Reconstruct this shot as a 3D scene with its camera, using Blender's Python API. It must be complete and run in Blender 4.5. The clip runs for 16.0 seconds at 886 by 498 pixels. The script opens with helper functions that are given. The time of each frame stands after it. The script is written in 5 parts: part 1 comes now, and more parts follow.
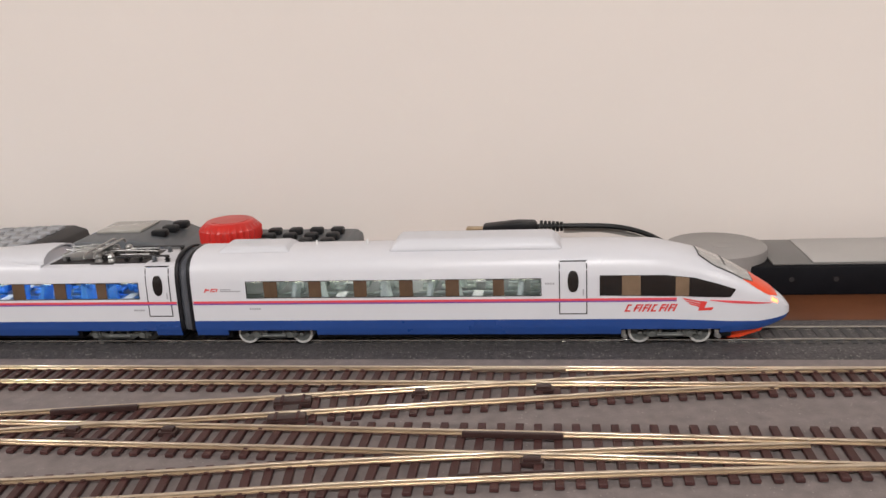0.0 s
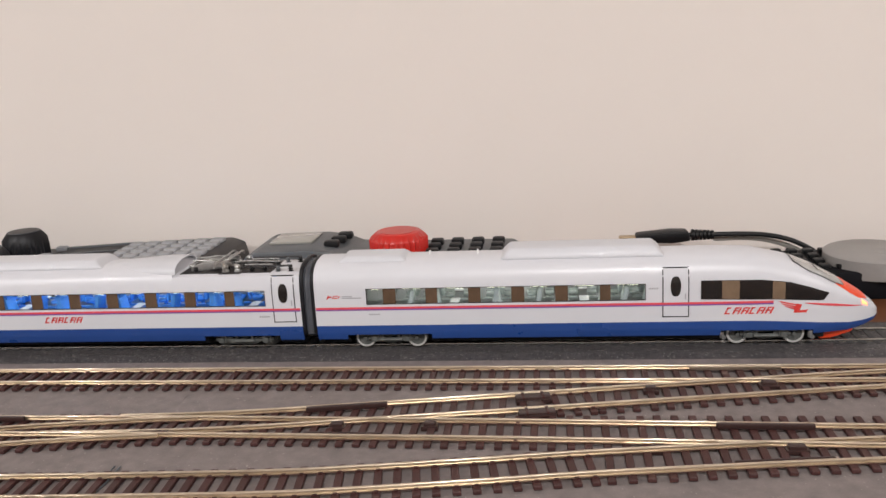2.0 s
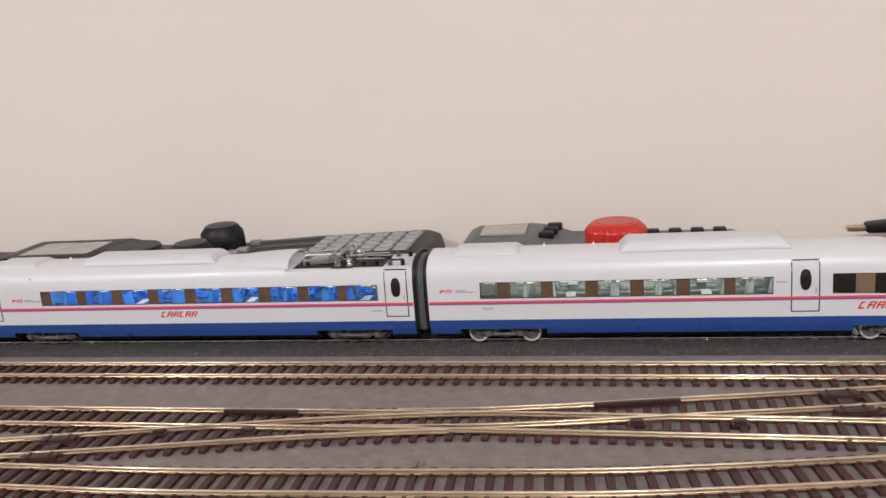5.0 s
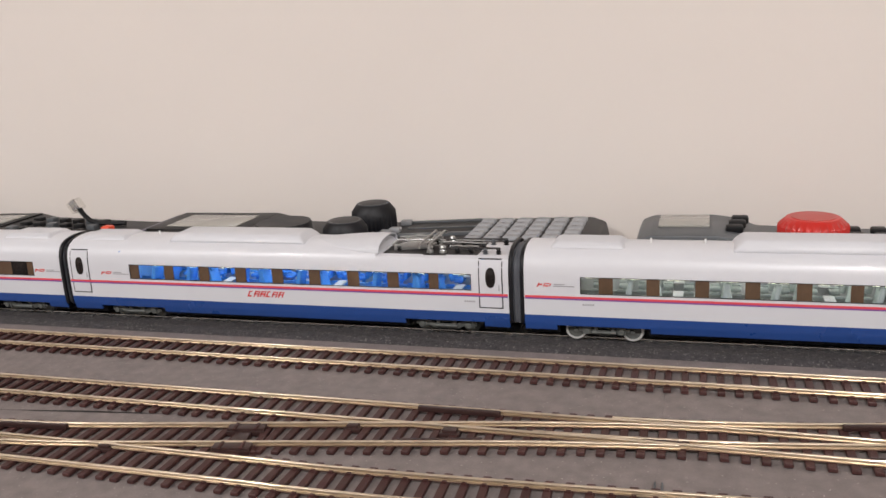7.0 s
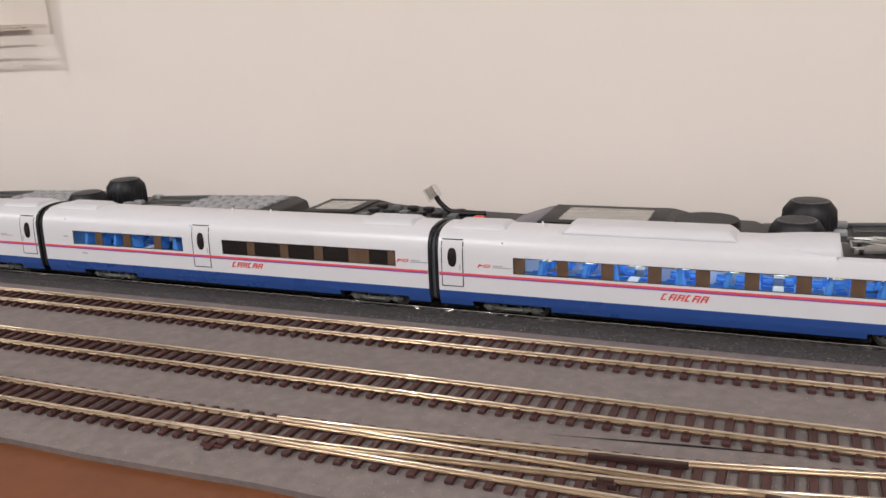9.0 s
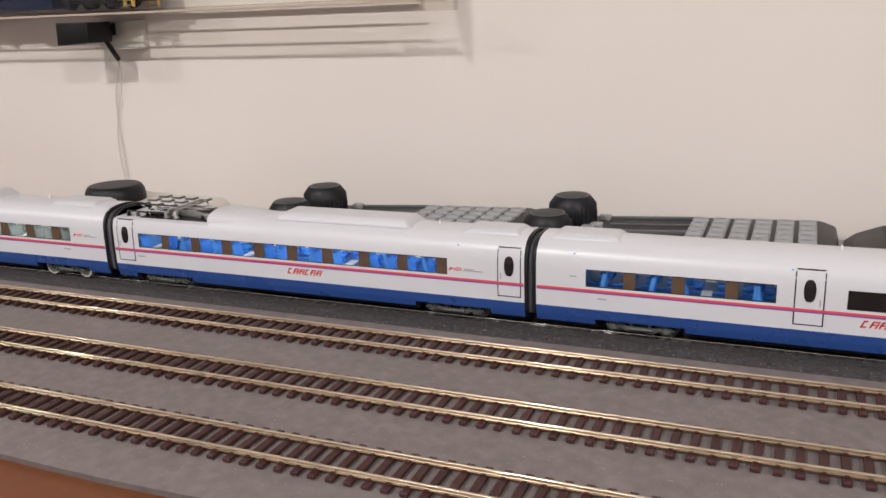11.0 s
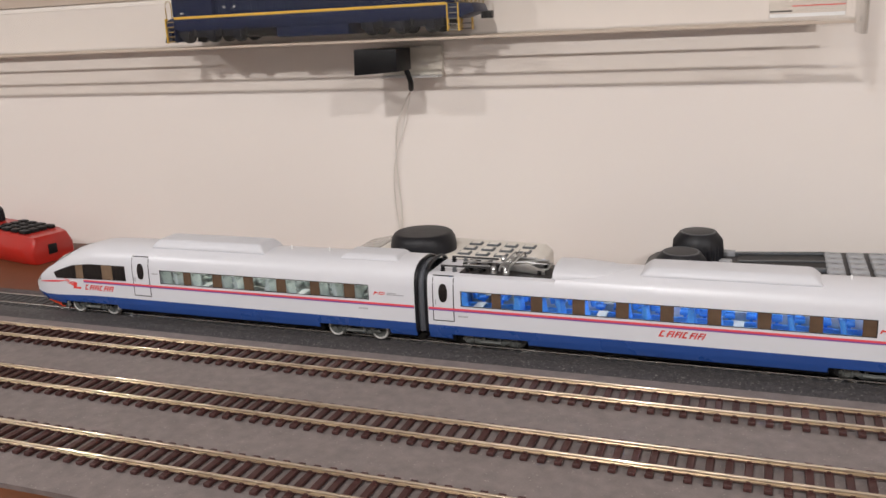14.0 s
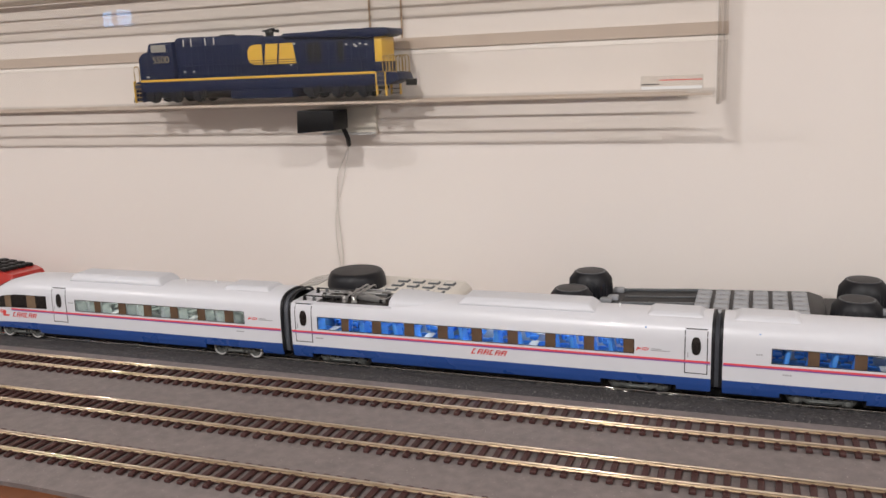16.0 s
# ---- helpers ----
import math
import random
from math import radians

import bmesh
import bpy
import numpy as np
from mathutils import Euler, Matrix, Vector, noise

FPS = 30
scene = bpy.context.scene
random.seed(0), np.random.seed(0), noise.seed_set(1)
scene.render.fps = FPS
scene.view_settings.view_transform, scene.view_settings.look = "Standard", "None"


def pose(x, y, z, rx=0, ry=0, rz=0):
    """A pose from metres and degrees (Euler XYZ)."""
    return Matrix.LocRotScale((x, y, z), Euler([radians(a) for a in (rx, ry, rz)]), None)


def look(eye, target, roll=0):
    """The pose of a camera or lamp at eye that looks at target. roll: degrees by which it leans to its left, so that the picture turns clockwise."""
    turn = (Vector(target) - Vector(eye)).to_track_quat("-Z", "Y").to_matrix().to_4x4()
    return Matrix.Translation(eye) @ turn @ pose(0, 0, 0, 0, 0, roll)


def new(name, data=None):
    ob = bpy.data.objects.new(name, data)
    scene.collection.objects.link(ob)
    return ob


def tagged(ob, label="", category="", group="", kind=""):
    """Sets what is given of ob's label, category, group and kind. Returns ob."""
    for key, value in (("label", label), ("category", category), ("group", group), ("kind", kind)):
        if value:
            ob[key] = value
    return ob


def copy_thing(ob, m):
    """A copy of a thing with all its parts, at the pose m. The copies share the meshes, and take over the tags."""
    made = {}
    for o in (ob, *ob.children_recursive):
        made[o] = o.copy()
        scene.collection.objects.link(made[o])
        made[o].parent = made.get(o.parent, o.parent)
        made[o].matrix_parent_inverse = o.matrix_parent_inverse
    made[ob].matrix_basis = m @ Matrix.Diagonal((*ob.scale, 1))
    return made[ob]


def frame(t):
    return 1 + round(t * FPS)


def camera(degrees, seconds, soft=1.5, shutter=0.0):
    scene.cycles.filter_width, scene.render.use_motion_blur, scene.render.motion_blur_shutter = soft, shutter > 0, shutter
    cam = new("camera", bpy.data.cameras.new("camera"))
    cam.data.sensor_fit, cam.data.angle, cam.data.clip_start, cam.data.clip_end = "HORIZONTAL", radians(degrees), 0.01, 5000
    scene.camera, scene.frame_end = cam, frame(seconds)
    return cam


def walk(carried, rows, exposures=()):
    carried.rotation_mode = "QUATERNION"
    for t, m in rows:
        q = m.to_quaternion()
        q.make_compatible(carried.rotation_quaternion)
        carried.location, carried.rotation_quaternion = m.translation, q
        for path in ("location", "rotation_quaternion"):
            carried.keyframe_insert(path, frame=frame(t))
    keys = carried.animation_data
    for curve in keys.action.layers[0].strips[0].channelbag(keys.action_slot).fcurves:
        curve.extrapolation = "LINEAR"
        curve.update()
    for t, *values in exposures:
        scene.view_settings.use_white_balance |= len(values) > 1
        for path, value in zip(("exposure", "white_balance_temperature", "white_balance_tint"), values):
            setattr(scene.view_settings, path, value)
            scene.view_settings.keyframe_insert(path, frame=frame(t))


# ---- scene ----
cam = camera(54.69, 16.0, soft=1.5)
PATH = [
    (0.0, look((0.0000, -0.3454, 0.1536), (-0.0630, 0.1334, 0.0237), -2.85)),
    (0.5, look((-0.0314, -0.3497, 0.1565), (-0.0941, 0.1294, 0.0281), -2.99)),
    (1.0, look((-0.0610, -0.3582, 0.1600), (-0.1250, 0.1211, 0.0325), -3.04)),
    (1.5, look((-0.0788, -0.3711, 0.1613), (-0.1444, 0.1086, 0.0363), -3.10)),
    (2.0, look((-0.0983, -0.3825, 0.1614), (-0.1647, 0.0980, 0.0400), -3.33)),
    (2.5, look((-0.1116, -0.3914, 0.1594), (-0.1774, 0.0897, 0.0403), -3.29)),
    (3.0, look((-0.1279, -0.3975, 0.1589), (-0.1955, 0.0836, 0.0406), -3.27)),
    (3.5, look((-0.1449, -0.4022, 0.1587), (-0.2153, 0.0785, 0.0404), -3.52)),
    (4.0, look((-0.1671, -0.3985, 0.1581), (-0.2482, 0.0808, 0.0410), -4.12)),
    (6.3, look((-0.2391, -0.3624, 0.1589), (-0.3684, 0.1042, 0.0342), -3.78)),
    (6.5, look((-0.2476, -0.3619, 0.1572), (-0.3812, 0.1035, 0.0321), -3.56)),
    (7.0, look((-0.2681, -0.3617, 0.1582), (-0.4111, 0.1000, 0.0304), -3.39)),
    (7.5, look((-0.3129, -0.3672, 0.1621), (-0.4664, 0.0914, 0.0350), -3.13)),
    (8.0, look((-0.3673, -0.3690, 0.1609), (-0.5308, 0.0868, 0.0363), -2.74)),
    (8.5, look((-0.4297, -0.3677, 0.1582), (-0.6080, 0.0823, 0.0331), -2.59)),
    (9.0, look((-0.4997, -0.3665, 0.1531), (-0.6860, 0.0795, 0.0252), -2.66)),
    (9.5, look((-0.5787, -0.3730, 0.1499), (-0.7671, 0.0720, 0.0215), -2.70)),
    (10.0, look((-0.6530, -0.3710, 0.1491), (-0.8504, 0.0700, 0.0204), -2.66)),
    (10.2, look((-0.6965, -0.3612, 0.1505), (-0.8948, 0.0793, 0.0212), -2.42)),
    (12.3, look((-1.1154, -0.3499, 0.1681), (-1.2824, 0.1003, 0.0286), -2.64)),
    (12.5, look((-1.1373, -0.3497, 0.1702), (-1.3023, 0.1014, 0.0315), -2.77)),
    (13.0, look((-1.1568, -0.3577, 0.1718), (-1.3311, 0.0919, 0.0394), -2.89)),
    (13.5, look((-1.1588, -0.3661, 0.1711), (-1.3339, 0.0836, 0.0403), -2.87)),
    (14.0, look((-1.1586, -0.3752, 0.1758), (-1.3346, 0.0749, 0.0476), -2.79)),
    (14.5, look((-1.1545, -0.3903, 0.1840), (-1.3340, 0.0607, 0.0641), -2.63)),
    (15.0, look((-1.1502, -0.4102, 0.1872), (-1.3282, 0.0430, 0.0736), -2.42)),
    (15.5, look((-1.1324, -0.4232, 0.1859), (-1.3044, 0.0342, 0.0802), -2.25)),
    (16.0, look((-1.0850, -0.4331, 0.1916), (-1.2568, 0.0244, 0.0862), -2.39)),
]
walk(cam, PATH)
# the train's way along its track: seconds, metres
TRAIN_RUN = [(0.0, -0.0000), (0.5, -0.0116), (1.0, -0.0239), (1.5, -0.0370), (2.0, -0.0491), (2.5, -0.0616), (3.0, -0.0742), (3.5, -0.0859), (4.0, -0.0980), (6.3, -0.1564), (6.5, -0.1617), (7.0, -0.1730), (7.5, -0.1845), (8.0, -0.1966), (8.5, -0.2077), (9.0, -0.2192), (9.5, -0.2288), (10.0, -0.2373), (10.2, -0.2419), (12.3, -0.2857), (12.5, -0.2898), (13.0, -0.2996), (13.5, -0.3100), (14.0, -0.3199), (14.5, -0.3284), (15.0, -0.3377), (15.5, -0.3488), (16.0, -0.3612)]

# ---- light: three ceiling downlights in a row, a fourth added to brighten the right end, a closed white room ----
world = bpy.data.worlds.new("room_air")
scene.world = world
world.use_nodes = True
world.node_tree.nodes["Background"].inputs[0].default_value = (1.0, 0.97, 0.94, 1)
world.node_tree.nodes["Background"].inputs[1].default_value = 0.05
# the first, at x 1.65, is an added lamp that lifts the right side
LAMP_X, LAMP_Y, LAMP_Z = (1.65, 0.10, -1.45, -3.05), -1.40, 1.30
for lx in LAMP_X:
    ld = bpy.data.lights.new("downlight_lamp", "AREA")
    ld.shape, ld.size, ld.energy, ld.color = "DISK", 0.13, 26.5, (1.0, 0.975, 0.97)
    lo = new("downlight_lamp", ld)
    lo.matrix_world = pose(lx, LAMP_Y, LAMP_Z - 0.012)
scene.view_settings.exposure = 0.0


# ---- materials ----
def mat(name, col, rough=0.5, metal=0.0, var=0.08, scale=60.0, bump=0.0, bump_scale=400.0, coat=0.0, spec=0.5, rand=0.0, speck=None):
    """speck: (scale, share, colour) of small pale grains scattered over the surface."""
    m = bpy.data.materials.new(name)
    m.use_nodes = True
    nt = m.node_tree
    b = nt.nodes["Principled BSDF"]
    b.inputs["Roughness"].default_value, b.inputs["Metallic"].default_value = rough, metal
    b.inputs["Coat Weight"].default_value, b.inputs["Specular IOR Level"].default_value = coat, spec
    tc = nt.nodes.new("ShaderNodeTexCoord")
    n1 = nt.nodes.new("ShaderNodeTexNoise")
    n1.inputs["Scale"].default_value, n1.inputs["Detail"].default_value = scale, 6
    n2 = nt.nodes.new("ShaderNodeTexNoise")
    n2.inputs["Scale"].default_value, n2.inputs["Detail"].default_value = scale * 9, 3
    add = nt.nodes.new("ShaderNodeMath")
    add.operation = "MULTIPLY_ADD"
    add.inputs[1].default_value = 0.35
    for n in (n1, n2):
        nt.links.new(tc.outputs["Object"], n.inputs["Vector"])
    nt.links.new(n2.outputs["Fac"], add.inputs[0])
    nt.links.new(n1.outputs["Fac"], add.inputs[2])
    src = add.outputs[0]
    if rand:
        oi = nt.nodes.new("ShaderNodeObjectInfo")
        a2 = nt.nodes.new("ShaderNodeMath")
        a2.operation = "MULTIPLY_ADD"
        a2.inputs[1].default_value = rand
        nt.links.new(oi.outputs["Random"], a2.inputs[0])
        nt.links.new(src, a2.inputs[2])
        src = a2.outputs[0]
    ramp = nt.nodes.new("ShaderNodeMapRange")
    ramp.inputs["From Min"].default_value, ramp.inputs["From Max"].default_value = 0.35, 1.0 + rand
    mix = nt.nodes.new("ShaderNodeMix")
    mix.data_type = "RGBA"
    mix.inputs[6].default_value = (*[max(0, c * (1 - var)) for c in col], 1)
    mix.inputs[7].default_value = (*[min(1, c * (1 + var)) for c in col], 1)
    nt.links.new(src, ramp.inputs["Value"])
    nt.links.new(ramp.outputs[0], mix.inputs[0])
    shade = mix.outputs[2]
    if speck:
        sn = nt.nodes.new("ShaderNodeTexVoronoi")
        sn.inputs["Scale"].default_value = speck[0]
        sep = nt.nodes.new("ShaderNodeSeparateColor")
        cut = nt.nodes.new("ShaderNodeMath")
        cut.operation, cut.inputs[1].default_value = "LESS_THAN", speck[1]
        smix = nt.nodes.new("ShaderNodeMix")
        smix.data_type = "RGBA"
        smix.inputs[7].default_value = (*speck[2], 1)
        nt.links.new(tc.outputs["Object"], sn.inputs["Vector"])
        nt.links.new(sn.outputs["Color"], sep.inputs[0])
        nt.links.new(sep.outputs[0], cut.inputs[0])
        nt.links.new(cut.outputs[0], smix.inputs[0])
        nt.links.new(shade, smix.inputs[6])
        shade = smix.outputs[2]
    nt.links.new(shade, b.inputs["Base Color"])
    mr = nt.nodes.new("ShaderNodeMapRange")
    mr.inputs["To Min"].default_value, mr.inputs["To Max"].default_value = max(0.02, rough * 0.85), min(1, rough * 1.15)
    nt.links.new(n1.outputs["Fac"], mr.inputs["Value"])
    nt.links.new(mr.outputs[0], b.inputs["Roughness"])
    if bump:
        bn = nt.nodes.new("ShaderNodeTexNoise")
        bn.inputs["Scale"].default_value, bn.inputs["Detail"].default_value = bump_scale, 5
        bp = nt.nodes.new("ShaderNodeBump")
        bp.inputs["Strength"].default_value, bp.inputs["Distance"].default_value = bump, 0.0006
        nt.links.new(tc.outputs["Object"], bn.inputs["Vector"])
        nt.links.new(bn.outputs["Fac"], bp.inputs["Height"])
        nt.links.new(bp.outputs[0], b.inputs["Normal"])
    return m


def glass(name, col=(0.9, 0.95, 0.95), rough=0.02, ior=1.3):
    m = bpy.data.materials.new(name)
    m.use_nodes = True
    b = m.node_tree.nodes["Principled BSDF"]
    nt = m.node_tree
    clear_, gloss, mix, edge, steep, fres = (nt.nodes.new("ShaderNode" + k) for k in ("BsdfTransparent", "BsdfGlossy", "MixShader", "LayerWeight", "Math", "Math"))
    clear_.inputs[0].default_value, gloss.inputs["Roughness"].default_value = (*col, 1), rough
    f0 = ((ior - 1) / (ior + 1)) ** 2
    edge.inputs["Blend"].default_value = 0.5
    steep.operation, steep.inputs[1].default_value = "POWER", 5.0
    fres.operation, fres.inputs[1].default_value, fres.inputs[2].default_value = "MULTIPLY_ADD", 1 - f0, f0
    nt.links.new(edge.outputs["Facing"], steep.inputs[0])
    nt.links.new(steep.outputs[0], fres.inputs[0])
    nt.links.new(fres.outputs[0], mix.inputs[0])
    nt.links.new(clear_.outputs[0], mix.inputs[1])
    nt.links.new(gloss.outputs[0], mix.inputs[2])
    nt.links.new(mix.outputs[0], nt.nodes["Material Output"].inputs["Surface"])
    nt.nodes.remove(b)
    return m


def glow(name, col, power):
    m = bpy.data.materials.new(name)
    m.use_nodes = True
    b = m.node_tree.nodes["Principled BSDF"]
    b.inputs["Base Color"].default_value = (*col, 1)
    b.inputs["Emission Color"].default_value, b.inputs["Emission Strength"].default_value = (*col, 1), power
    return m


WALL = mat("satin_wall_paint", (0.765, 0.705, 0.662), 0.22, var=0.012, scale=5, bump=0.03, bump_scale=60, spec=0.28)
ROOM = mat("room_paint", (0.70, 0.68, 0.66), 0.8, var=0.03, scale=2)
WOOD = mat("brown_wood", (0.145, 0.052, 0.022), 0.45, var=0.28, scale=14, bump=0.05, bump_scale=200, spec=0.3)
FOAM = mat("grey_foam", (0.184, 0.156, 0.150), 0.8, var=0.26, scale=170, bump=0.35, bump_scale=1800, speck=(1900, 0.006, (0.30, 0.26, 0.25)))
BALLAST = mat("dark_ballast", (0.062, 0.057, 0.059), 0.5, var=0.6, scale=500, bump=1.0, bump_scale=900, speck=(1500, 0.045, (0.18, 0.17, 0.16)), spec=0.3)
TIE = mat("brown_sleeper_plastic", (0.052, 0.0205, 0.019), 0.55, var=0.3, scale=300, bump=0.2, bump_scale=1500, rand=0.5, spec=0.3)
DARK_TIE = mat("dark_sleeper_plastic", (0.035, 0.034, 0.036), 0.6, var=0.2, scale=300)
RAIL = mat("nickel_silver_rail", (0.66, 0.56, 0.435), 0.34, 1.0, var=0.14, scale=90)
polish, blend_ = RAIL.node_tree.nodes.new("ShaderNodeBsdfGlossy"), RAIL.node_tree.nodes.new("ShaderNodeMixShader")
polish.inputs["Color"].default_value, polish.inputs["Roughness"].default_value, blend_.inputs[0].default_value = (0.80, 0.72, 0.62, 1), 0.045, 0.32
RAIL.node_tree.links.new(RAIL.node_tree.nodes["Principled BSDF"].outputs[0], blend_.inputs[1])
RAIL.node_tree.links.new(polish.outputs[0], blend_.inputs[2])
RAIL.node_tree.links.new(blend_.outputs[0], RAIL.node_tree.nodes["Material Output"].inputs["Surface"])
RAILFOOT = mat("brown_rail_foot", (0.075, 0.034, 0.027), 0.5, var=0.3, scale=150)
STEEL_RAIL = mat("grey_steel_rail", (0.56, 0.55, 0.53), 0.17, 1.0, var=0.15, scale=90)
GUARD = mat("brown_guard_rail", (0.030, 0.0125, 0.011), 0.45, var=0.25, scale=200)
WHITE = mat("pearl_white_shell", (0.59, 0.593, 0.63), 0.36, var=0.02, scale=15, coat=0.12)
GREYROOF = mat("pale_grey_shell", (0.56, 0.565, 0.60), 0.42, var=0.02, scale=15, coat=0.05)
BLUE = mat("blue_skirt", (0.019, 0.062, 0.245), 0.28, var=0.08, scale=40, coat=0.3)
RED = mat("red_paint", (0.62, 0.045, 0.04), 0.35, var=0.05)
ORANGE = mat("orange_red_plastic", (0.78, 0.07, 0.02), 0.35, var=0.05)
STRIPE = mat("crimson_stripe", (0.66, 0.07, 0.09), 0.35, var=0.03)
PURPLE = mat("violet_stripe", (0.16, 0.07, 0.30), 0.35, var=0.03)
BLACK = mat("black_plastic", (0.008, 0.008, 0.009), 0.42, var=0.3, scale=80, spec=0.22)
RUBBER = mat("black_rubber", (0.009, 0.009, 0.0115), 0.45, var=0.3, scale=120, bump=0.1, spec=0.3)
BELLOWS = mat("grey_bellows", (0.085, 0.09, 0.105), 0.6, var=0.15, scale=150)
CHARCOAL = mat("charcoal_plastic", (0.021, 0.019, 0.020), 0.48, var=0.15, scale=70, bump=0.06, bump_scale=2500, spec=0.4)
SLATE = mat("slate_grey_plastic", (0.085, 0.092, 0.10), 0.42, var=0.12, scale=70)
KEYGREY = mat("grey_rubber_key", (0.30, 0.305, 0.32), 0.5, var=0.1, scale=80)
SCREEN = mat("dull_display", (0.32, 0.31, 0.28), 0.09, var=0.06, scale=30, spec=1.0)
SILVER = mat("silver_plastic", (0.42, 0.41, 0.40), 0.32, 0.3, var=0.06)
CREAM = mat("cream_plastic", (0.68, 0.645, 0.585), 0.4, var=0.05)
BROWNPANE = mat("brown_window_pillar", (0.105, 0.066, 0.042), 0.2, var=0.2, scale=150)
DARKPANE = mat("dark_tinted_glass", (0.012, 0.010, 0.010), 0.2, var=0.3, scale=60)
BOGIE = mat("weathered_bogie_grey", (0.10, 0.105, 0.10), 0.5, 0.2, var=0.35, scale=300, bump=0.3)
WHEEL = mat("bright_wheel_metal", (0.66, 0.65, 0.63), 0.35, 0.4, var=0.1, scale=200)
SEATBLUE = mat("blue_seat", (0.05, 0.22, 0.62), 0.6, var=0.12, scale=200)
SEATGREEN = mat("grey_green_seat", (0.34, 0.375, 0.385), 0.6, var=0.12, scale=200)
TABLEWHITE = mat("white_table", (0.75, 0.75, 0.75), 0.4, var=0.02)
INSIDE = mat("pale_interior", (0.25, 0.26, 0.265), 0.6, var=0.05)
# the blue that the walls reflect is put into this lining's colour
BLUEBOUNCE = mat("blue_bounce_lining", (0.11, 0.27, 0.55), 0.5, var=0.12, scale=120)
GREYMARK = mat("grey_lettering", (0.30, 0.30, 0.32), 0.5, var=0.05)
CHROME = mat("bare_metal", (0.6, 0.6, 0.6), 0.2, 1.0, var=0.1)
PANE = glass("clear_window")
ACRYLIC = glass("clear_acrylic", (0.94, 0.932, 0.918), 0.03)
FRONTSHEET = glass("clear_front_sheet", (0.975, 0.97, 0.96), 0.006, 1.38)
THICKACRYLIC = glass("thick_clear_acrylic", (0.95, 0.94, 0.93), 0.03)
GLOWWHITE = glow("cool_interior_light", (0.9, 0.97, 1.0), 9.0)
GLOWGREEN = glow("warm_green_interior_light", (1.0, 0.98, 0.84), 7.5)
GLINTGLOW = glow("window_glint_glow", (0.97, 0.95, 0.72), 4.0)
GLOWRED = glow("red_tail_light", (1.0, 0.16, 0.06), 5.0)
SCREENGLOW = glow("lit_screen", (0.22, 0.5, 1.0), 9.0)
GLOWLAMP = glow("lit_downlight", (1.0, 0.9, 0.78), 40.0)
LOCOBLUE = mat("dark_blue_loco_paint", (0.006, 0.0135, 0.050), 0.4, var=0.2, scale=60, spec=0.15)
YELLOW = mat("yellow_paint", (0.72, 0.44, 0.05), 0.4, var=0.06)


# ---- small building helpers; shapes are drawn in millimetres ----
def thing(name, x, y, z, label, category, group="", kind="", rz=0):
    e = new(name)
    e.matrix_world = pose(x / 1000, y / 1000, z / 1000, 0, 0, rz)
    e.empty_display_size = 0.01
    return tagged(e, label, category, group, kind)


def part(name, bm, material, parent=None, label="", smooth=True):
    for v in bm.verts:
        v.co *= 0.001
    me = bpy.data.meshes.new(name)
    bmesh.ops.recalc_face_normals(bm, faces=bm.faces)
    bm.to_mesh(me)
    bm.free()
    me.materials.append(material)
    if smooth:
        me.shade_smooth()
        me.set_sharp_from_angle(angle=radians(38))
    ob = new(name, me)
    if parent is not None:
        ob.parent = parent
    if label:
        ob["label"] = label
    return ob


def box(x0, x1, y0, y1, z0, z1, bevel=0.0, bm=None, seg=2):
    own = bmesh.new()
    bmesh.ops.create_cube(own, size=1)
    for v in own.verts:
        v.co = Vector((x0 if v.co.x < 0 else x1, y0 if v.co.y < 0 else y1, z0 if v.co.z < 0 else z1))
    if bevel:
        bmesh.ops.bevel(own, geom=list(own.edges), offset=bevel, segments=seg, affect="EDGES", profile=0.5)
    return merge(bm, own)


def merge(bm, own, m=None):
    if m is not None:
        own.transform(m)
    if bm is None:
        return own
    vs = [bm.verts.new(v.co) for v in own.verts]
    own.verts.index_update()
    for f in own.faces:
        bm.faces.new([vs[v.index] for v in f.verts])
    own.free()
    return bm


def lathe(profile, seg=40, cx=0, cy=0, cz=0, bm=None, wobble=None, axis="z"):
    """A turned shape from (radius, height) pairs."""
    own = bmesh.new()
    rings = []
    for r, h in profile:
        if r < 1e-6:
            rings.append([own.verts.new((0, 0, h))])
        else:
            ring = []
            for k in range(seg):
                a = 2 * math.pi * k / seg
                rr = r * (wobble(k, h) if wobble else 1)
                ring.append(own.verts.new((rr * math.cos(a), rr * math.sin(a), h)))
            rings.append(ring)
    for a, b in zip(rings, rings[1:]):
        for k in range(seg):
            n = (k + 1) % seg
            if len(a) == 1 and len(b) == 1:
                continue
            if len(a) == 1:
                own.faces.new((a[0], b[k], b[n]))
            elif len(b) == 1:
                own.faces.new((a[k], a[n], b[0]))
            else:
                own.faces.new((a[k], a[n], b[n], b[k]))
    if axis == "y":
        own.transform(Matrix.Rotation(radians(90), 4, "X"))
    if axis == "x":
        own.transform(Matrix.Rotation(radians(90), 4, "Y"))
    own.transform(Matrix.Translation((cx, cy, cz)))
    return merge(bm, own)


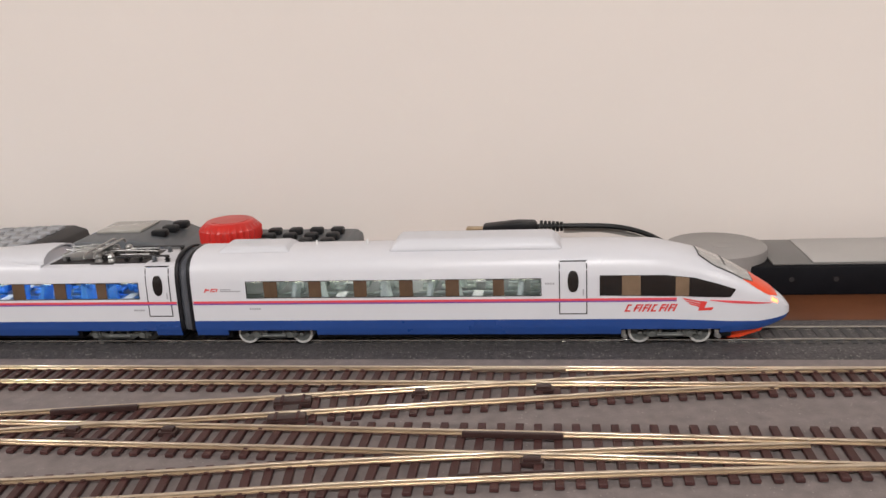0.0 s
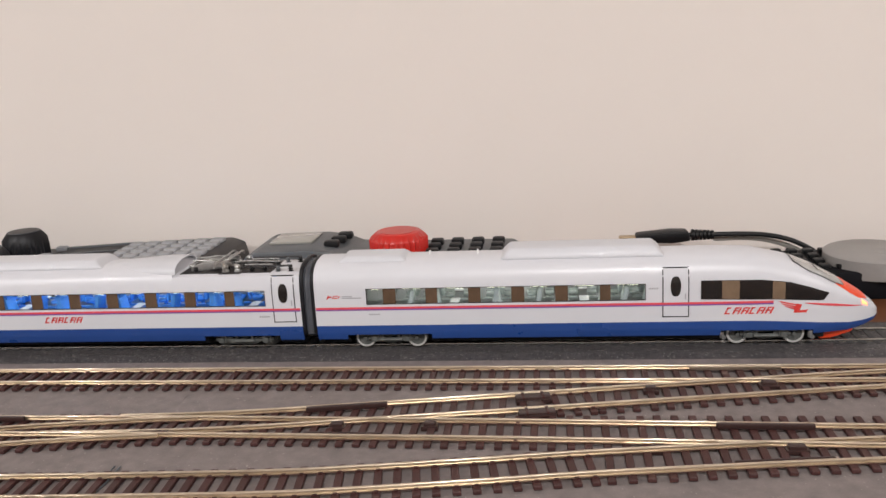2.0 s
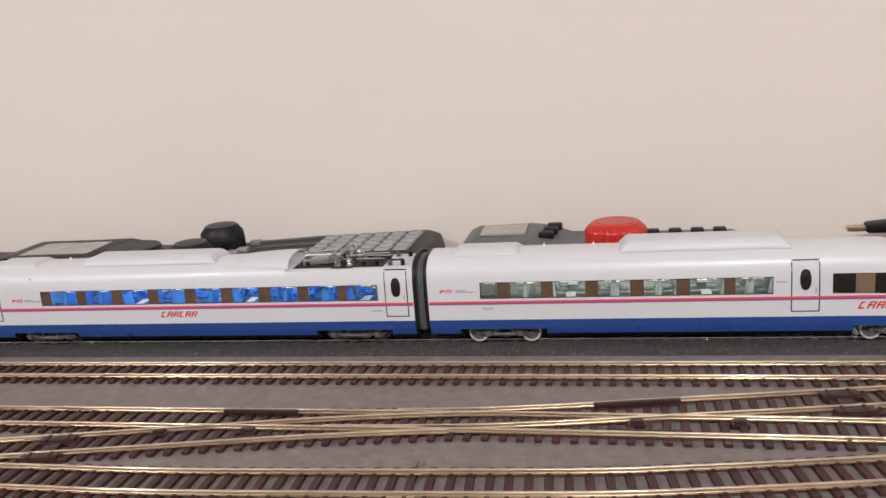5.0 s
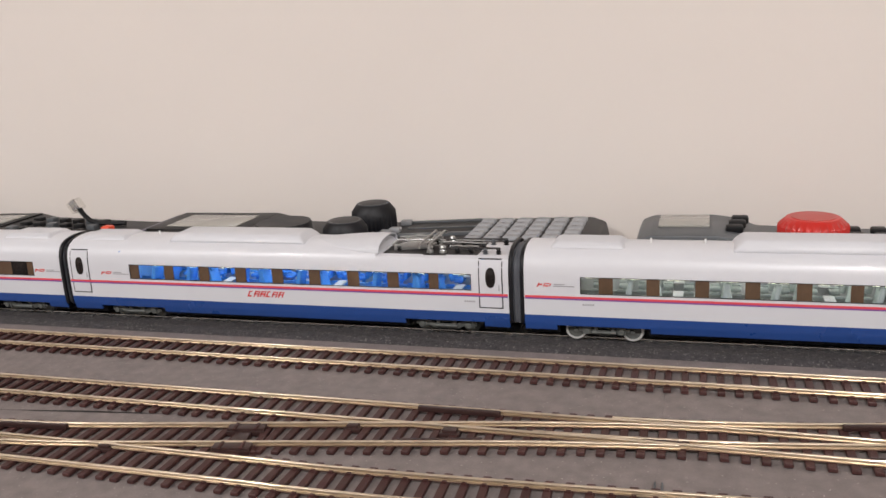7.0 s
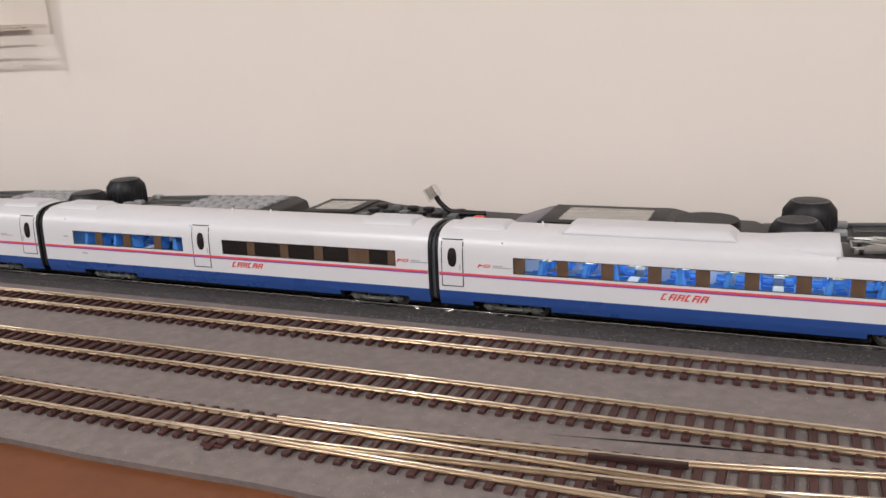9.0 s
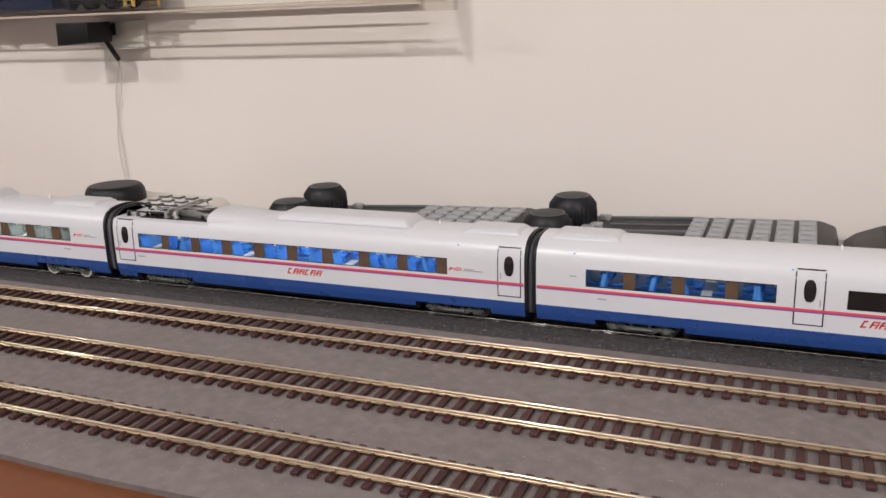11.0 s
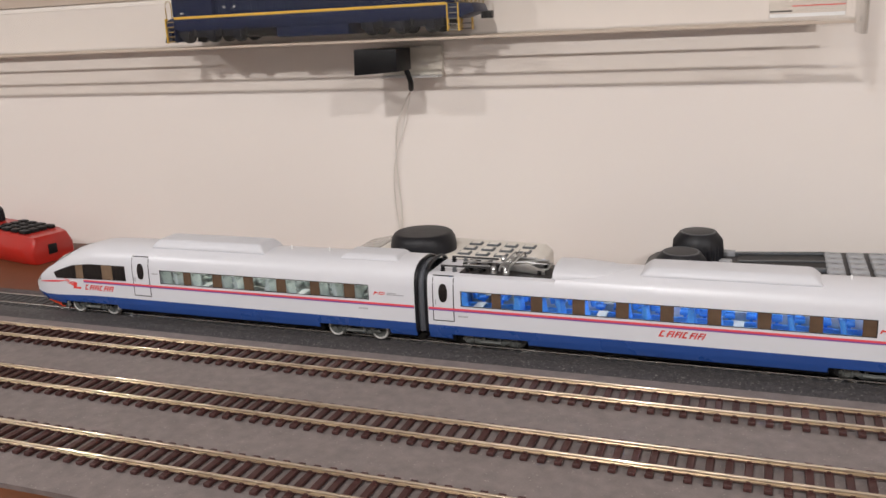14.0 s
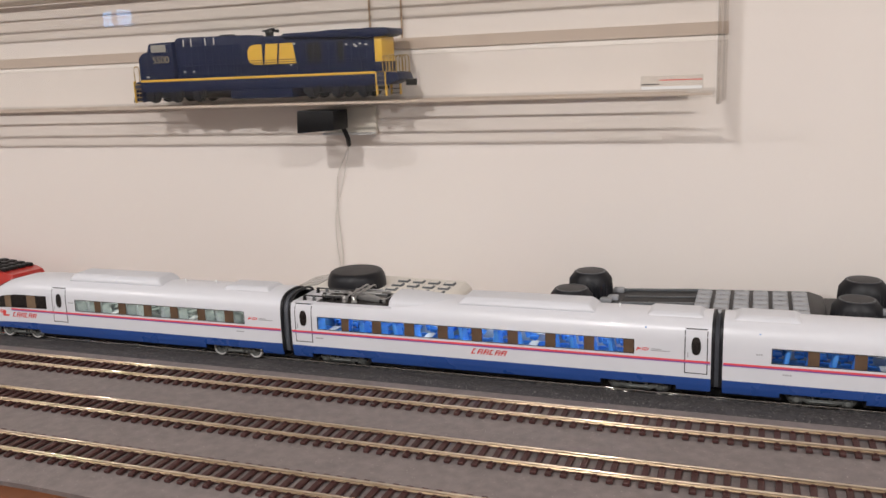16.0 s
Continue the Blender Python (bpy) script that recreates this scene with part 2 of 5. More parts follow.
def tube(points, r, bm=None, seg=8):
    """A round rod through the points."""
    own = bmesh.new()
    pts = [Vector(p) for p in points]
    rings = []
    for i, p in enumerate(pts):
        d = (pts[min(i + 1, len(pts) - 1)] - pts[max(i - 1, 0)]).normalized()
        side = d.cross(Vector((0, 0, 1))) if abs(d.z) < 0.95 else d.cross(Vector((1, 0, 0)))
        side.normalize()
        up = side.cross(d)
        rings.append([own.verts.new(p + r * (math.cos(2 * math.pi * k / seg) * side + math.sin(2 * math.pi * k / seg) * up)) for k in range(seg)])
    for a, b in zip(rings, rings[1:]):
        for k in range(seg):
            own.faces.new((a[k], a[(k + 1) % seg], b[(k + 1) % seg], b[k]))
    own.faces.new(rings[0][::-1])
    own.faces.new(rings[-1])
    return merge(bm, own)


def smoothcurve(points, n=8):
    """Catmull-Rom through the points."""
    p = [Vector(q) for q in points]
    p = [2 * p[0] - p[1]] + p + [2 * p[-1] - p[-2]]
    out = []
    for i in range(1, len(p) - 2):
        for k in range(n):
            t = k / n
            a, b, c, d = p[i - 1:i + 3]
            out.append(0.5 * (2 * b + (c - a) * t + (2 * a - 5 * b + 4 * c - d) * t * t + (3 * b - a - 3 * c + d) * t ** 3))
    return out + [p[-2]]


def prism(outline, y0, y1, bm=None, bevel=0.0, axis="y"):
    """An outline of (x, z) pairs pushed from y0 to y1."""
    own = bmesh.new()
    a = [own.verts.new((x, y0, z)) for x, z in outline]
    b = [own.verts.new((x, y1, z)) for x, z in outline]
    own.faces.new(a)
    own.faces.new(b[::-1])
    n = len(a)
    for k in range(n):
        own.faces.new((a[k], a[(k + 1) % n], b[(k + 1) % n], b[k]))
    if bevel:
        bmesh.ops.recalc_face_normals(own, faces=own.faces)
        bmesh.ops.bevel(own, geom=list(own.edges), offset=bevel, segments=2, affect="EDGES", profile=0.5)
    if axis == "z":
        own.transform(Matrix(((1, 0, 0, 0), (0, 0, 1, 0), (0, 1, 0, 0), (0, 0, 0, 1))))
    return merge(bm, own)


def plain(name, bm, material, label, category, kind="structure"):
    ob = part(name, bm, material)
    return tagged(ob, label, category, kind=kind)


# ---- room and table ----
WALL_Y, TABLE_Z, FOAM_Z = 228.0, -7.5, -4.2
plain("wall_north", box(-4600, 2600, WALL_Y, WALL_Y + 120, -1000, 1440), WALL, "smooth satin cream painted wall behind the layout", "wall")
plain("wall_south", box(-4600, 2600, -3300, -3180, -1000, 1440), ROOM, "plain painted wall across the room", "wall")
plain("wall_west", box(-4720, -4600, -3300, 350, -1000, 1440), ROOM, "plain painted side wall", "wall")
plain("wall_east", box(2600, 2720, -3300, 350, -1000, 1440), ROOM, "plain painted side wall", "wall")
plain("ceiling", box(-4720, 2720, -3300, 350, 1320, 1440), ROOM, "flat white ceiling with recessed downlights", "ceiling")
plain("floor", box(-4720, 2720, -3300, 350, -1100, -1000), mat("floor_boards", (0.22, 0.15, 0.09), 0.5, var=0.2, scale=6), "brown floor below the table", "floor")
tbl = thing("layout_table", -850, 0, TABLE_Z, "long brown wooden table carrying the model railway", "table")
part("tabletop", box(-1800, 1500, -330, WALL_Y - 2, -28, 0, 2), WOOD, tbl)
for lx in (-1740, 1440):
    for ly in (-290, 180):
        part("leg", box(lx - 30, lx + 30, ly - 30, ly + 30, -992, -28.4, 3), WOOD, tbl)
# one fixture for each lamp, the added one at x 1.65 too
for lx in LAMP_X:
    dl = thing("downlight", lx * 1000, LAMP_Y * 1000, LAMP_Z * 1000, "round recessed ceiling downlight, switched on", "lamp", "ceiling downlights")
    part("trim_ring", lathe([(66, 2), (66, 18), (84, 18), (84, 6), (80, 2), (66, 2)], 40), TABLEWHITE, dl)
    part("lens", lathe([(0, 12), (65, 12), (65, 16), (0, 16)], 40), GLOWLAMP, dl)


# ---- foam bed and tracks ----
def edge_y(x):
    return float(np.interp(x, (-2700, -1400, -960, -880, -796, -640, -470, -330, -130, -70, -20, 120, 700), (-140, -140, -143.5, -143, -139.5, -138.5, -136, -131, -116.5, -112, -107, -99, -95)))


for x_lo, x_hi in ((-2600, -281.1), (-281.04, 640)):
    fb = bmesh.new()
    xs = list(np.linspace(x_lo, x_hi, 60))
    lo = [[fb.verts.new((x, edge_y(x) + 0.8 * math.sin(x * 0.11) + (1.2 if z == TABLE_Z else 0), z)) for x in xs] for z in (TABLE_Z, FOAM_Z)]
    hi = [[fb.verts.new((x, 34.0, z)) for x in xs] for z in (TABLE_Z, FOAM_Z)]
    for k in range(len(xs) - 1):
        fb.faces.new((lo[1][k], lo[1][k + 1], hi[1][k + 1], hi[1][k]))
        fb.faces.new((lo[0][k], lo[0][k + 1], lo[1][k + 1], lo[1][k]))
        fb.faces.new((hi[1][k], hi[1][k + 1], hi[0][k + 1], hi[0][k]))
    for k in (0, -1):
        fb.faces.new((lo[0][k], lo[1][k], hi[1][k], hi[0][k]))
    plain("foam_sheet", fb, FOAM, "speckled grey foam underlay sheet beneath the tracks", "underlay")

T1, T2, T3 = 8.2, -49.3, -105.3
RUN0, RUN1 = -2500, 600


def c_main1(x):
    return T1


def bent(knots):
    """A smooth centre line through (x, y) knots."""
    pts = smoothcurve([(x, y, 0) for x, y in knots], 12)
    px, py = [p.x for p in pts], [p.y for p in pts]
    return lambda x: float(np.interp(x, px, py))


c_main2 = bent([(RUN0, T2), (-700, T2), (-300, T2), (-240, T2 - 0.3), (-185, -50.6), (-128, -51.5), (-35, -54.0), (48, -56.2), (150, -59.6), (640, -76.0)])
c_cross1 = bent([(-370, T2), (-330, T2 + 0.9), (-295, T2 + 1.9), (-262, T2 + 3.9), (-228, -41.2), (-200, -36.8), (-175, -32.8), (-150, -29.0), (-130, -25.9), (-93, -20.0), (-60, -14.8), (-19, -8.6), (0, -5.6), (40, 0.4), (85, 5.4), (130, T1 - 0.5), (160, T1)])
c_cross2 = bent([(-780, T3), (-735, T3 + 0.9), (-700, T3 + 1.9), (-659, T3 + 3.5), (-613, T3 + 6.6), (-570, T3 + 9.9), (-525, -91.4), (-472, -82.4), (-440, -76.6), (-385, -66.8), (-345, -59.6), (-310, -54.4), (-270, T2 - 0.8), (-225, T2)])
c_main3 = bent([(RUN0, T3), (-900, T3), (-480, T3), (-400, -106.0), (-330, -104.0), (-220, -98.2), (-177, -93.4), (-135, -87.2), (-93, -80.4), (-58, -75.8), (0, -69.0), (70, -62.4), (120, c_main2(120) - 0.3), (150, c_main2(150))])


def heading(c, x):
    return math.atan2(c(x + 1) - c(x - 1), 2)


def rail_mesh(c, off, x0, x1, top=0.0, step=8):
    """A flat-bottomed rail beside the centre line c, from x0 to x1."""
    sec = ((-1.3, -2.1), (-1.3, -1.8), (-0.35, -1.5), (-0.4, -0.95), (-0.62, -0.78), (-0.62, -0.52), (-0.56, -0.3), (-0.42, -0.12), (-0.22, -0.03), (0, 0), (0.22, -0.03), (0.42, -0.12), (0.56, -0.3), (0.62, -0.52), (0.62, -0.78), (0.4, -0.95), (0.35, -1.5), (1.3, -1.8), (1.3, -2.1))
    bm = bmesh.new()
    n = max(1, int(round((x1 - x0) / step)))
    rings = []
    for i in range(n + 1):
        x = x0 + (x1 - x0) * i / n
        a = heading(c, x)
        rings.append([bm.verts.new((x - math.sin(a) * (off + s), c(x) + math.cos(a) * (off + s), top + z)) for s, z in sec])
    for p, q in zip(rings, rings[1:]):
        for k in range(len(sec)):
            bm.faces.new((p[k], p[(k + 1) % len(sec)], q[(k + 1) % len(sec)], q[k]))
    bm.faces.new(rings[0])
    bm.faces.new(rings[-1][::-1])
    return bm


G2 = 8.25
SLEEPER_MESH = {}


def sleeper_mesh(length):
    key = round(length)
    if key not in SLEEPER_MESH:
        bm = box(-1.6, 1.6, -key / 2, key / 2, -1.7, 0, 0.25, seg=1)
        if key < 30:
            # moulded spike heads on both sides of each rail
            for y in (-G2 - 1.7, -G2 + 1.7, G2 - 1.7, G2 + 1.7):
                box(-0.8, 0.8, y - 0.55, y + 0.55, -0.1, 0.75, bm=bm)
        for v in bm.verts:
            v.co *= 0.001
        me = bpy.data.meshes.new("sleeper")
        bm.to_mesh(me)
        bm.free()
        me.materials.append(TIE)
        SLEEPER_MESH[key] = me
    return SLEEPER_MESH[key]


def track(name, c, x0, x1, label, rails, near, others=(), skip=None):
    """Sleepers each 7.4 mm, near ones as pieces; rails given as (side, x0, x1) stretches."""
    root = thing(name, 0, 0, 0, label, "railway track", "tracks on the foam bed")
    for side, a, b in rails:
        rl = part("rail", rail_mesh(c, side * G2, a, b), RAIL, root)
        rl.data.materials.append(RAILFOOT)
        for f in rl.data.polygons:
            f.material_index = int(f.center.z < -0.00175)
    far = bmesh.new()
    rng = random.Random(len(name) * 7 + int(x0))
    x, made = x0, 0
    while x < x1:
        x += 7.4
        if skip and skip(x):
            continue
        a, y, length = heading(c, x), c(x), 27.0
        lo_, hi_ = y - 13.5, y + 13.5
        for o in others:
            if abs(o(x) - y) < 27 and abs(o(x) - y) > 0.8:
                lo_, hi_ = min(lo_, o(x) - 13.5), max(hi_, o(x) + 13.5)
        y, length = (lo_ + hi_) / 2, hi_ - lo_
        turn = a if length < 30 else 0.0
        jit = rng.uniform(-0.012, 0.012)
        m = pose(x / 1000 + rng.uniform(-0.0002, 0.0002), y / 1000, -0.0021, 0, 0, math.degrees(turn + jit))
        if near[0] < x < near[1] and made < 300:
            ob = new("sleeper", sleeper_mesh(length))
            ob.parent = root
            ob.matrix_basis = m
            made += 1
        else:
            own = box(-1.6, 1.6, -length / 2, length / 2, -1.7, 0)
            mm = m.copy()
            mm.translation *= 1000
            merge(far, own, mm)
    if len(far.verts):
        tagged(part("sleeper_rest", far, TIE, root, smooth=False), kind="stuff")
    else:
        far.free()
    return root


track("straight_track", c_main1, RUN0, RUN1, "straight model track, brass-toned rails on brown plastic sleepers", [(1, RUN0, RUN1), (-1, RUN0, RUN1)], (-1700, 190), (c_cross1,))
track("straight_track", c_main2, RUN0, RUN1, "second model track with brass-toned rails on brown sleepers", [(1, RUN0, RUN1), (-1, RUN0, RUN1)], (-1600, 150), (c_cross1, c_cross2, c_main3))
track("straight_track", c_main3, RUN0, 140, "front model track bending to join the middle track", [(1, RUN0, 92), (-1, RUN0, 138)], (-1480, 130), (c_cross2,), lambda x: abs(c_main2(x) - c_main3(x)) < 27)
track("crossover_track", c_cross1, -330, 150, "diagonal crossover track with turnout blades and guard rails", [(1, -300, 140), (-1, -330, 92)], (-300, 150), (), lambda x: min(abs(c_main1(x) - c_cross1(x)), abs(c_main2(x) - c_cross1(x))) < 27)
track("crossover_track", c_cross2, -735, -240, "diagonal crossover track with turnout blades and guard rails", [(1, -690, -262), (-1, -735, -274)], (-660, -240), (), lambda x: min(abs(c_main2(x) - c_cross2(x)), abs(c_main3(x) - c_cross2(x))) < 27)


def guard(c, off, x0, x1, material, label, w=1.3, h=0.0):
    g = thing("guard_rail", (x0 + x1) / 2, c((x0 + x1) / 2), 0, label, "guard rail", "guard rails at the turnouts")
    cx, cy = (x0 + x1) / 2, c((x0 + x1) / 2)
    bm = bmesh.new()
    a0 = heading(c, cx)
    merge(bm, box(-(x1 - x0) / 2, (x1 - x0) / 2, -w / 2, w / 2, -2.1, h, 0.3), Matrix.Translation((-math.sin(a0) * off, math.cos(a0) * off, 0)) @ Matrix.Rotation(a0, 4, "Z"))
    part("bar", bm, material, g)


BROWN_GUARD = "dark brown plastic guard rail inside a turnout"
for c, off, xa, xb, h in ((c_cross1, G2 - 2.2, -213, -176, 0.3), (c_main2, G2 - 2.2, -35.5, 3, 0.3), (c_main2, G2 - 2.2, -382, -346, 0.3), (c_cross2, G2 - 2.2, -562, -527, 0.3),
                          (c_main2, 2.2 - G2, -208, -174.5, -0.3), (c_main3, 2.2 - G2, -35, 2.5, -0.3), (c_cross2, 2.2 - G2, -383, -349, -0.3), (c_main2, 2.2 - G2, -289, -270, -0.3), (c_main3, 2.2 - G2, -558, -523, -0.5)):
    guard(c, off, xa, xb, GUARD, BROWN_GUARD, 1.9 if h > 0 else 1.2, h)
guard(c_main1, G2 - 2.2, -37, 5.5, RAIL, "brass-toned guard rail inside a turnout", 1.0)

# brown plastic blocks that insulate the frogs
for x, y, w in ((-8.3, -65.6, 6.5), (-60.8, -66.2, 4.5), (-4.3, -3.0, 6.5), (-57.5, -8.4, 4.5), (-196, -47.0, 5.5), (-155, -46.0, 5.0), (-363, -60.4, 6.0), (-404, -63.0, 5.0), (-553.4, -102.8, 6.0), (-499.5, -97.4, 5.0)):
    fb = thing("frog_insulator", x, y, -2.1, "small dark brown plastic block in a turnout frog", "track insulator", "frog insulators")
    bm = box(-w / 2, w / 2, -1.7, 1.7, -1.6, 1.7, 0.3)
    box(-w / 2 - 1.2, w / 2 + 1.2, -2.4, 2.4, -1.6, 0.4, 0.2, bm)
    part("block", bm, GUARD, fb)

# brown joint covers where each crossover's two halves meet, with a tie block between and two leads
for x, ya, yb, turn_ in ((-110, -18.2, -34.4, 9), (-447, -72.4, -88.6, 10)):
    for y, dx in ((ya, -1.2), (yb, 1.0)):
        jc = thing("joint_cover", x + dx, y, -2.1, "dark brown plastic cover over a rail joint", "joint cover", "joint covers", rz=turn_)
        bm = box(-8, 8, -2.6, 2.6, -1.6, 1.6, 0.4)
        box(-8, 8, -3.4, -2.2, -1.6, 0.6, 0.2, bm)
        part("cover", bm, GUARD, jc)
        for k in (-4.5, 4.5):
            part("rib", box(k - 0.7, k + 0.7, -3.2, 3.2, 1.0, 2.0, 0.2), TIE, jc)
    tb = thing("tie_block", x, (ya + yb) / 2, -2.1, "brown tie block between two turnout halves", "tie block", "tie blocks", rz=turn_)
    part("block", box(-3.4, 3.4, -4.2, 4.2, -1.6, 0.8, 0.3), GUARD, tb)
ld_ = thing("feeder_wires", -280.5, -94, -4.0, "two thin grey feeder wires crossing the front track", "wire")
for lx in (-1.0, 1.6):
    part("lead", tube([(lx, 12, 0.5), (lx + 0.6, -2, 0.5), (lx - 0.4, -14, 0.5)], 0.4), SLATE, ld_)
tbar = thing("throw_bar", -705, -121, -2.1, "brown plastic throw bar end beside a turnout", "throw bar")
bm = box(-1.4, 1.4, -2.5, 4, -1.7, -0.2, 0.3)
box(-5, 5, 0.2, 1.4, -1.7, -0.7, 0.2, bm)
part("bar", bm, TIE, tbar)
# flat black sheet on the uncut foam, drawn for the dark inside a slit
slit = thing("foam_slit", -535, -65.9, FOAM_Z, "flat black sliver drawn as a narrow slit in the foam sheet", "slit", rz=6.5)
bm = bmesh.new()
row_a = [bm.verts.new((u, 1.1 * math.cos(u / 49 * math.pi / 2) ** 2 + 0.02, 0.15)) for u in range(-48, 49, 6)]
row_b = [bm.verts.new((u, -0.5 * math.cos(u / 49 * math.pi / 2) ** 2 - 0.02, 0.1)) for u in range(-48, 49, 6)]
for k in range(len(row_a) - 1):
    bm.faces.new((row_b[k], row_b[k + 1], row_a[k + 1], row_a[k]))
part("gap", bm, BLACK, slit)

# bright metal joiners where rail lengths meet
for c, side, x in ((c_main1, -1, -104), (c_main1, 1, -104), (c_main1, -1, -905), (c_main1, 1, -905), (c_main2, -1, -458), (c_main2, 1, -458), (c_main2, -1, -290), (c_main2, 1, -290),
                   (c_main3, -1, -282), (c_main3, 1, -282), (c_main3, -1, -708), (c_main3, 1, -708), (c_cross1, 1, -106), (c_cross1, -1, -106), (c_cross2, -1, -458), (c_cross2, 1, -458), (c_main2, -1, -1290), (c_main2, 1, -1290)):
    a0 = heading(c, x)
    jn = thing("rail_joiner", x - math.sin(a0) * side * G2, c(x) + math.cos(a0) * side * G2, -1.9, "small folded metal rail joiner", "rail joiner", "rail joiners", rz=math.degrees(a0))
    bm = box(-5.5, 5.5, -1.7, 1.7, 0, 0.45, 0.12)
    for s in (-1, 1):
        box(-5.5, 5.5, s * 1.15 - 0.2, s * 1.15 + 0.2, 0.3, 1.1, 0.1, bm)
    part("clip", bm, RAIL, jn)

# the train's own track on a moulded dark ballast bed
TC, TRAIL = 63.6, -2.0
bed = thing("roadbed_track", -900, TC, TABLE_Z, "straight track on a moulded dark grey ballast bed", "railway track")
bm = bmesh.new()
prof = [(-31, 0), (-22, 3.6), (-15, 3.9), (15, 3.9), (22, 3.6), (31, 0)]
rows_ = [[bm.verts.new((x, y, z)) for y, z in prof] for x in (-1600, 1500)]
for k in range(5):
    bm.faces.new((rows_[0][k], rows_[1][k], rows_[1][k + 1], rows_[0][k + 1]))
part("ballast_bed", bm, BALLAST, bed)
for s in (-1, 1):
    part("rail", rail_mesh(lambda x: 0.0, s * G2, -1600, 1500, TRAIL - TABLE_Z, 400), STEEL_RAIL, bed)
bm = bmesh.new()
for k in range(int(3100 / 6.6)):
    x = -1600 + k * 6.6
    merge(bm, box(x, x + 2.6, -11.6, 11.6, 3.2, 4.3))
tagged(part("sleeper_strip", bm, DARK_TIE, bed, smooth=False), kind="stuff")


# ---- the train ----
PANTOMETAL = mat("dull_pantograph_metal", (0.36, 0.36, 0.355), 0.3, 0.8, var=0.2, scale=200)
PROF = [(17.0, 3.8), (18.0, 6.6), (18.5, 9), (18.7, 12), (18.7, 18), (18.7, 24), (18.48, 32.2), (18.05, 36.2), (16.7, 40.2), (14.2, 43.0), (10.2, 44.9), (5.2, 45.8), (0, 46)]
PY, PZ = [p[0] for p in PROF], [p[1] for p in PROF]
NOSE_X = (30, 50, 68.7, 82, 96.4, 104, 110, 112.2, 113)
NOSE_TOP = (46, 45.3, 40.8, 35.0, 26.8, 21.8, 16.6, 13.6, 11.8)
NOSE_LOW = (4, 4, 4.0, 4.0, 4.6, 6.0, 8.0, 9.2, 10.2)
NOSE_HALF = (18.7, 18.6, 18.0, 16.6, 13.5, 10.5, 7.2, 4.2, 0.5)


class Shell:
    """The outer surface of one car in train millimetres: straight, or with a nose at its right end; a roof well holds z down."""
    def __init__(self, x0, x1, nose=False, well=None):
        self.x0, self.x1, self.nose, self.well = x0, x1, nose, well

    def dims(self, x):
        if self.nose and x > NOSE_X[0]:
            return [float(np.interp(x, NOSE_X, v)) for v in (NOSE_TOP, NOSE_LOW, NOSE_HALF)]
        return 46.0, 4.0, 18.7

    def ring(self, x, grow=0.0):
        top, low, half = self.dims(x)
        pts = []
        for y, z in PROF:
            zz = low + (z - 4) / 42 * (top - low)
            if self.well and self.well[0] <= x <= self.well[1]:
                zz = min(zz, self.well[2])
            pts.append((y * half / 18.7 + grow, zz + (grow if y < 15 and z > 20 else 0)))
        return pts

    def half_at(self, x, z):
        top, low, half = self.dims(x)
        zn = 4 + (z - low) / max(0.1, top - low) * 42
        return float(np.interp(zn, PZ, PY)) * half / 18.7


def loft(shell, stations, j0, j1, drop=None, grow=0.0):
    """Both sides of the shell between profile points j0 and j1; drop(xmid, j) leaves a face out."""
    bm = bmesh.new()
    rings = []
    for x in stations:
        r = shell.ring(x, grow)[j0:j1 + 1]
        full = [(-y, z) for y, z in r] + ([(y, z) for y, z in r[::-1]] if j1 < len(PROF) - 1 else [(y, z) for y, z in r[:-1][::-1]])
        rings.append([bm.verts.new((x, y, z)) for y, z in full])
    n, half = len(rings[0]), j1 - j0
    for i in range(len(stations) - 1):
        xm = (stations[i] + stations[i + 1]) / 2
        for k in range(n - 1):
            j = j0 + (k if k < half else n - 2 - k)
            if j1 < len(PROF) - 1 and k == half:
                continue
            if drop and drop(xm, j):
                continue
            bm.faces.new((rings[i][k], rings[i + 1][k], rings[i + 1][k + 1], rings[i][k + 1]))
    return bm


def decal(shell, x0, x1, zlo, zhi, side, out=0.12, n=None, bm=None, thick=0.25, nz=2):
    """A thin raised panel that follows the shell's side; zlo and zhi may be functions of x. side -1 or 1."""
    f0 = zlo if callable(zlo) else (lambda x: zlo)
    f1 = zhi if callable(zhi) else (lambda x: zhi)
    n = n or max(1, int(abs(x1 - x0) / 6))
    own = bmesh.new()
    grid = []
    for lay in (out, out - thick):
        g = []
        for i in range(n + 1):
            x = x0 + (x1 - x0) * i / n
            g.append([own.verts.new((x, side * (shell.half_at(x, f0(x) + (f1(x) - f0(x)) * k / nz) + lay), f0(x) + (f1(x) - f0(x)) * k / nz)) for k in range(nz + 1)])
        grid.append(g)
    for i in range(n):
        for k in range(nz):
            own.faces.new((grid[0][i][k], grid[0][i + 1][k], grid[0][i + 1][k + 1], grid[0][i][k + 1]))
        for k in (0, nz):
            own.faces.new((grid[0][i][k], grid[0][i + 1][k], grid[1][i + 1][k], grid[1][i][k]))
    for i in (0, n):
        for k in range(nz):
            own.faces.new((grid[0][i][k], grid[0][i][k + 1], grid[1][i][k + 1], grid[1][i][k]))
    return merge(bm, own)


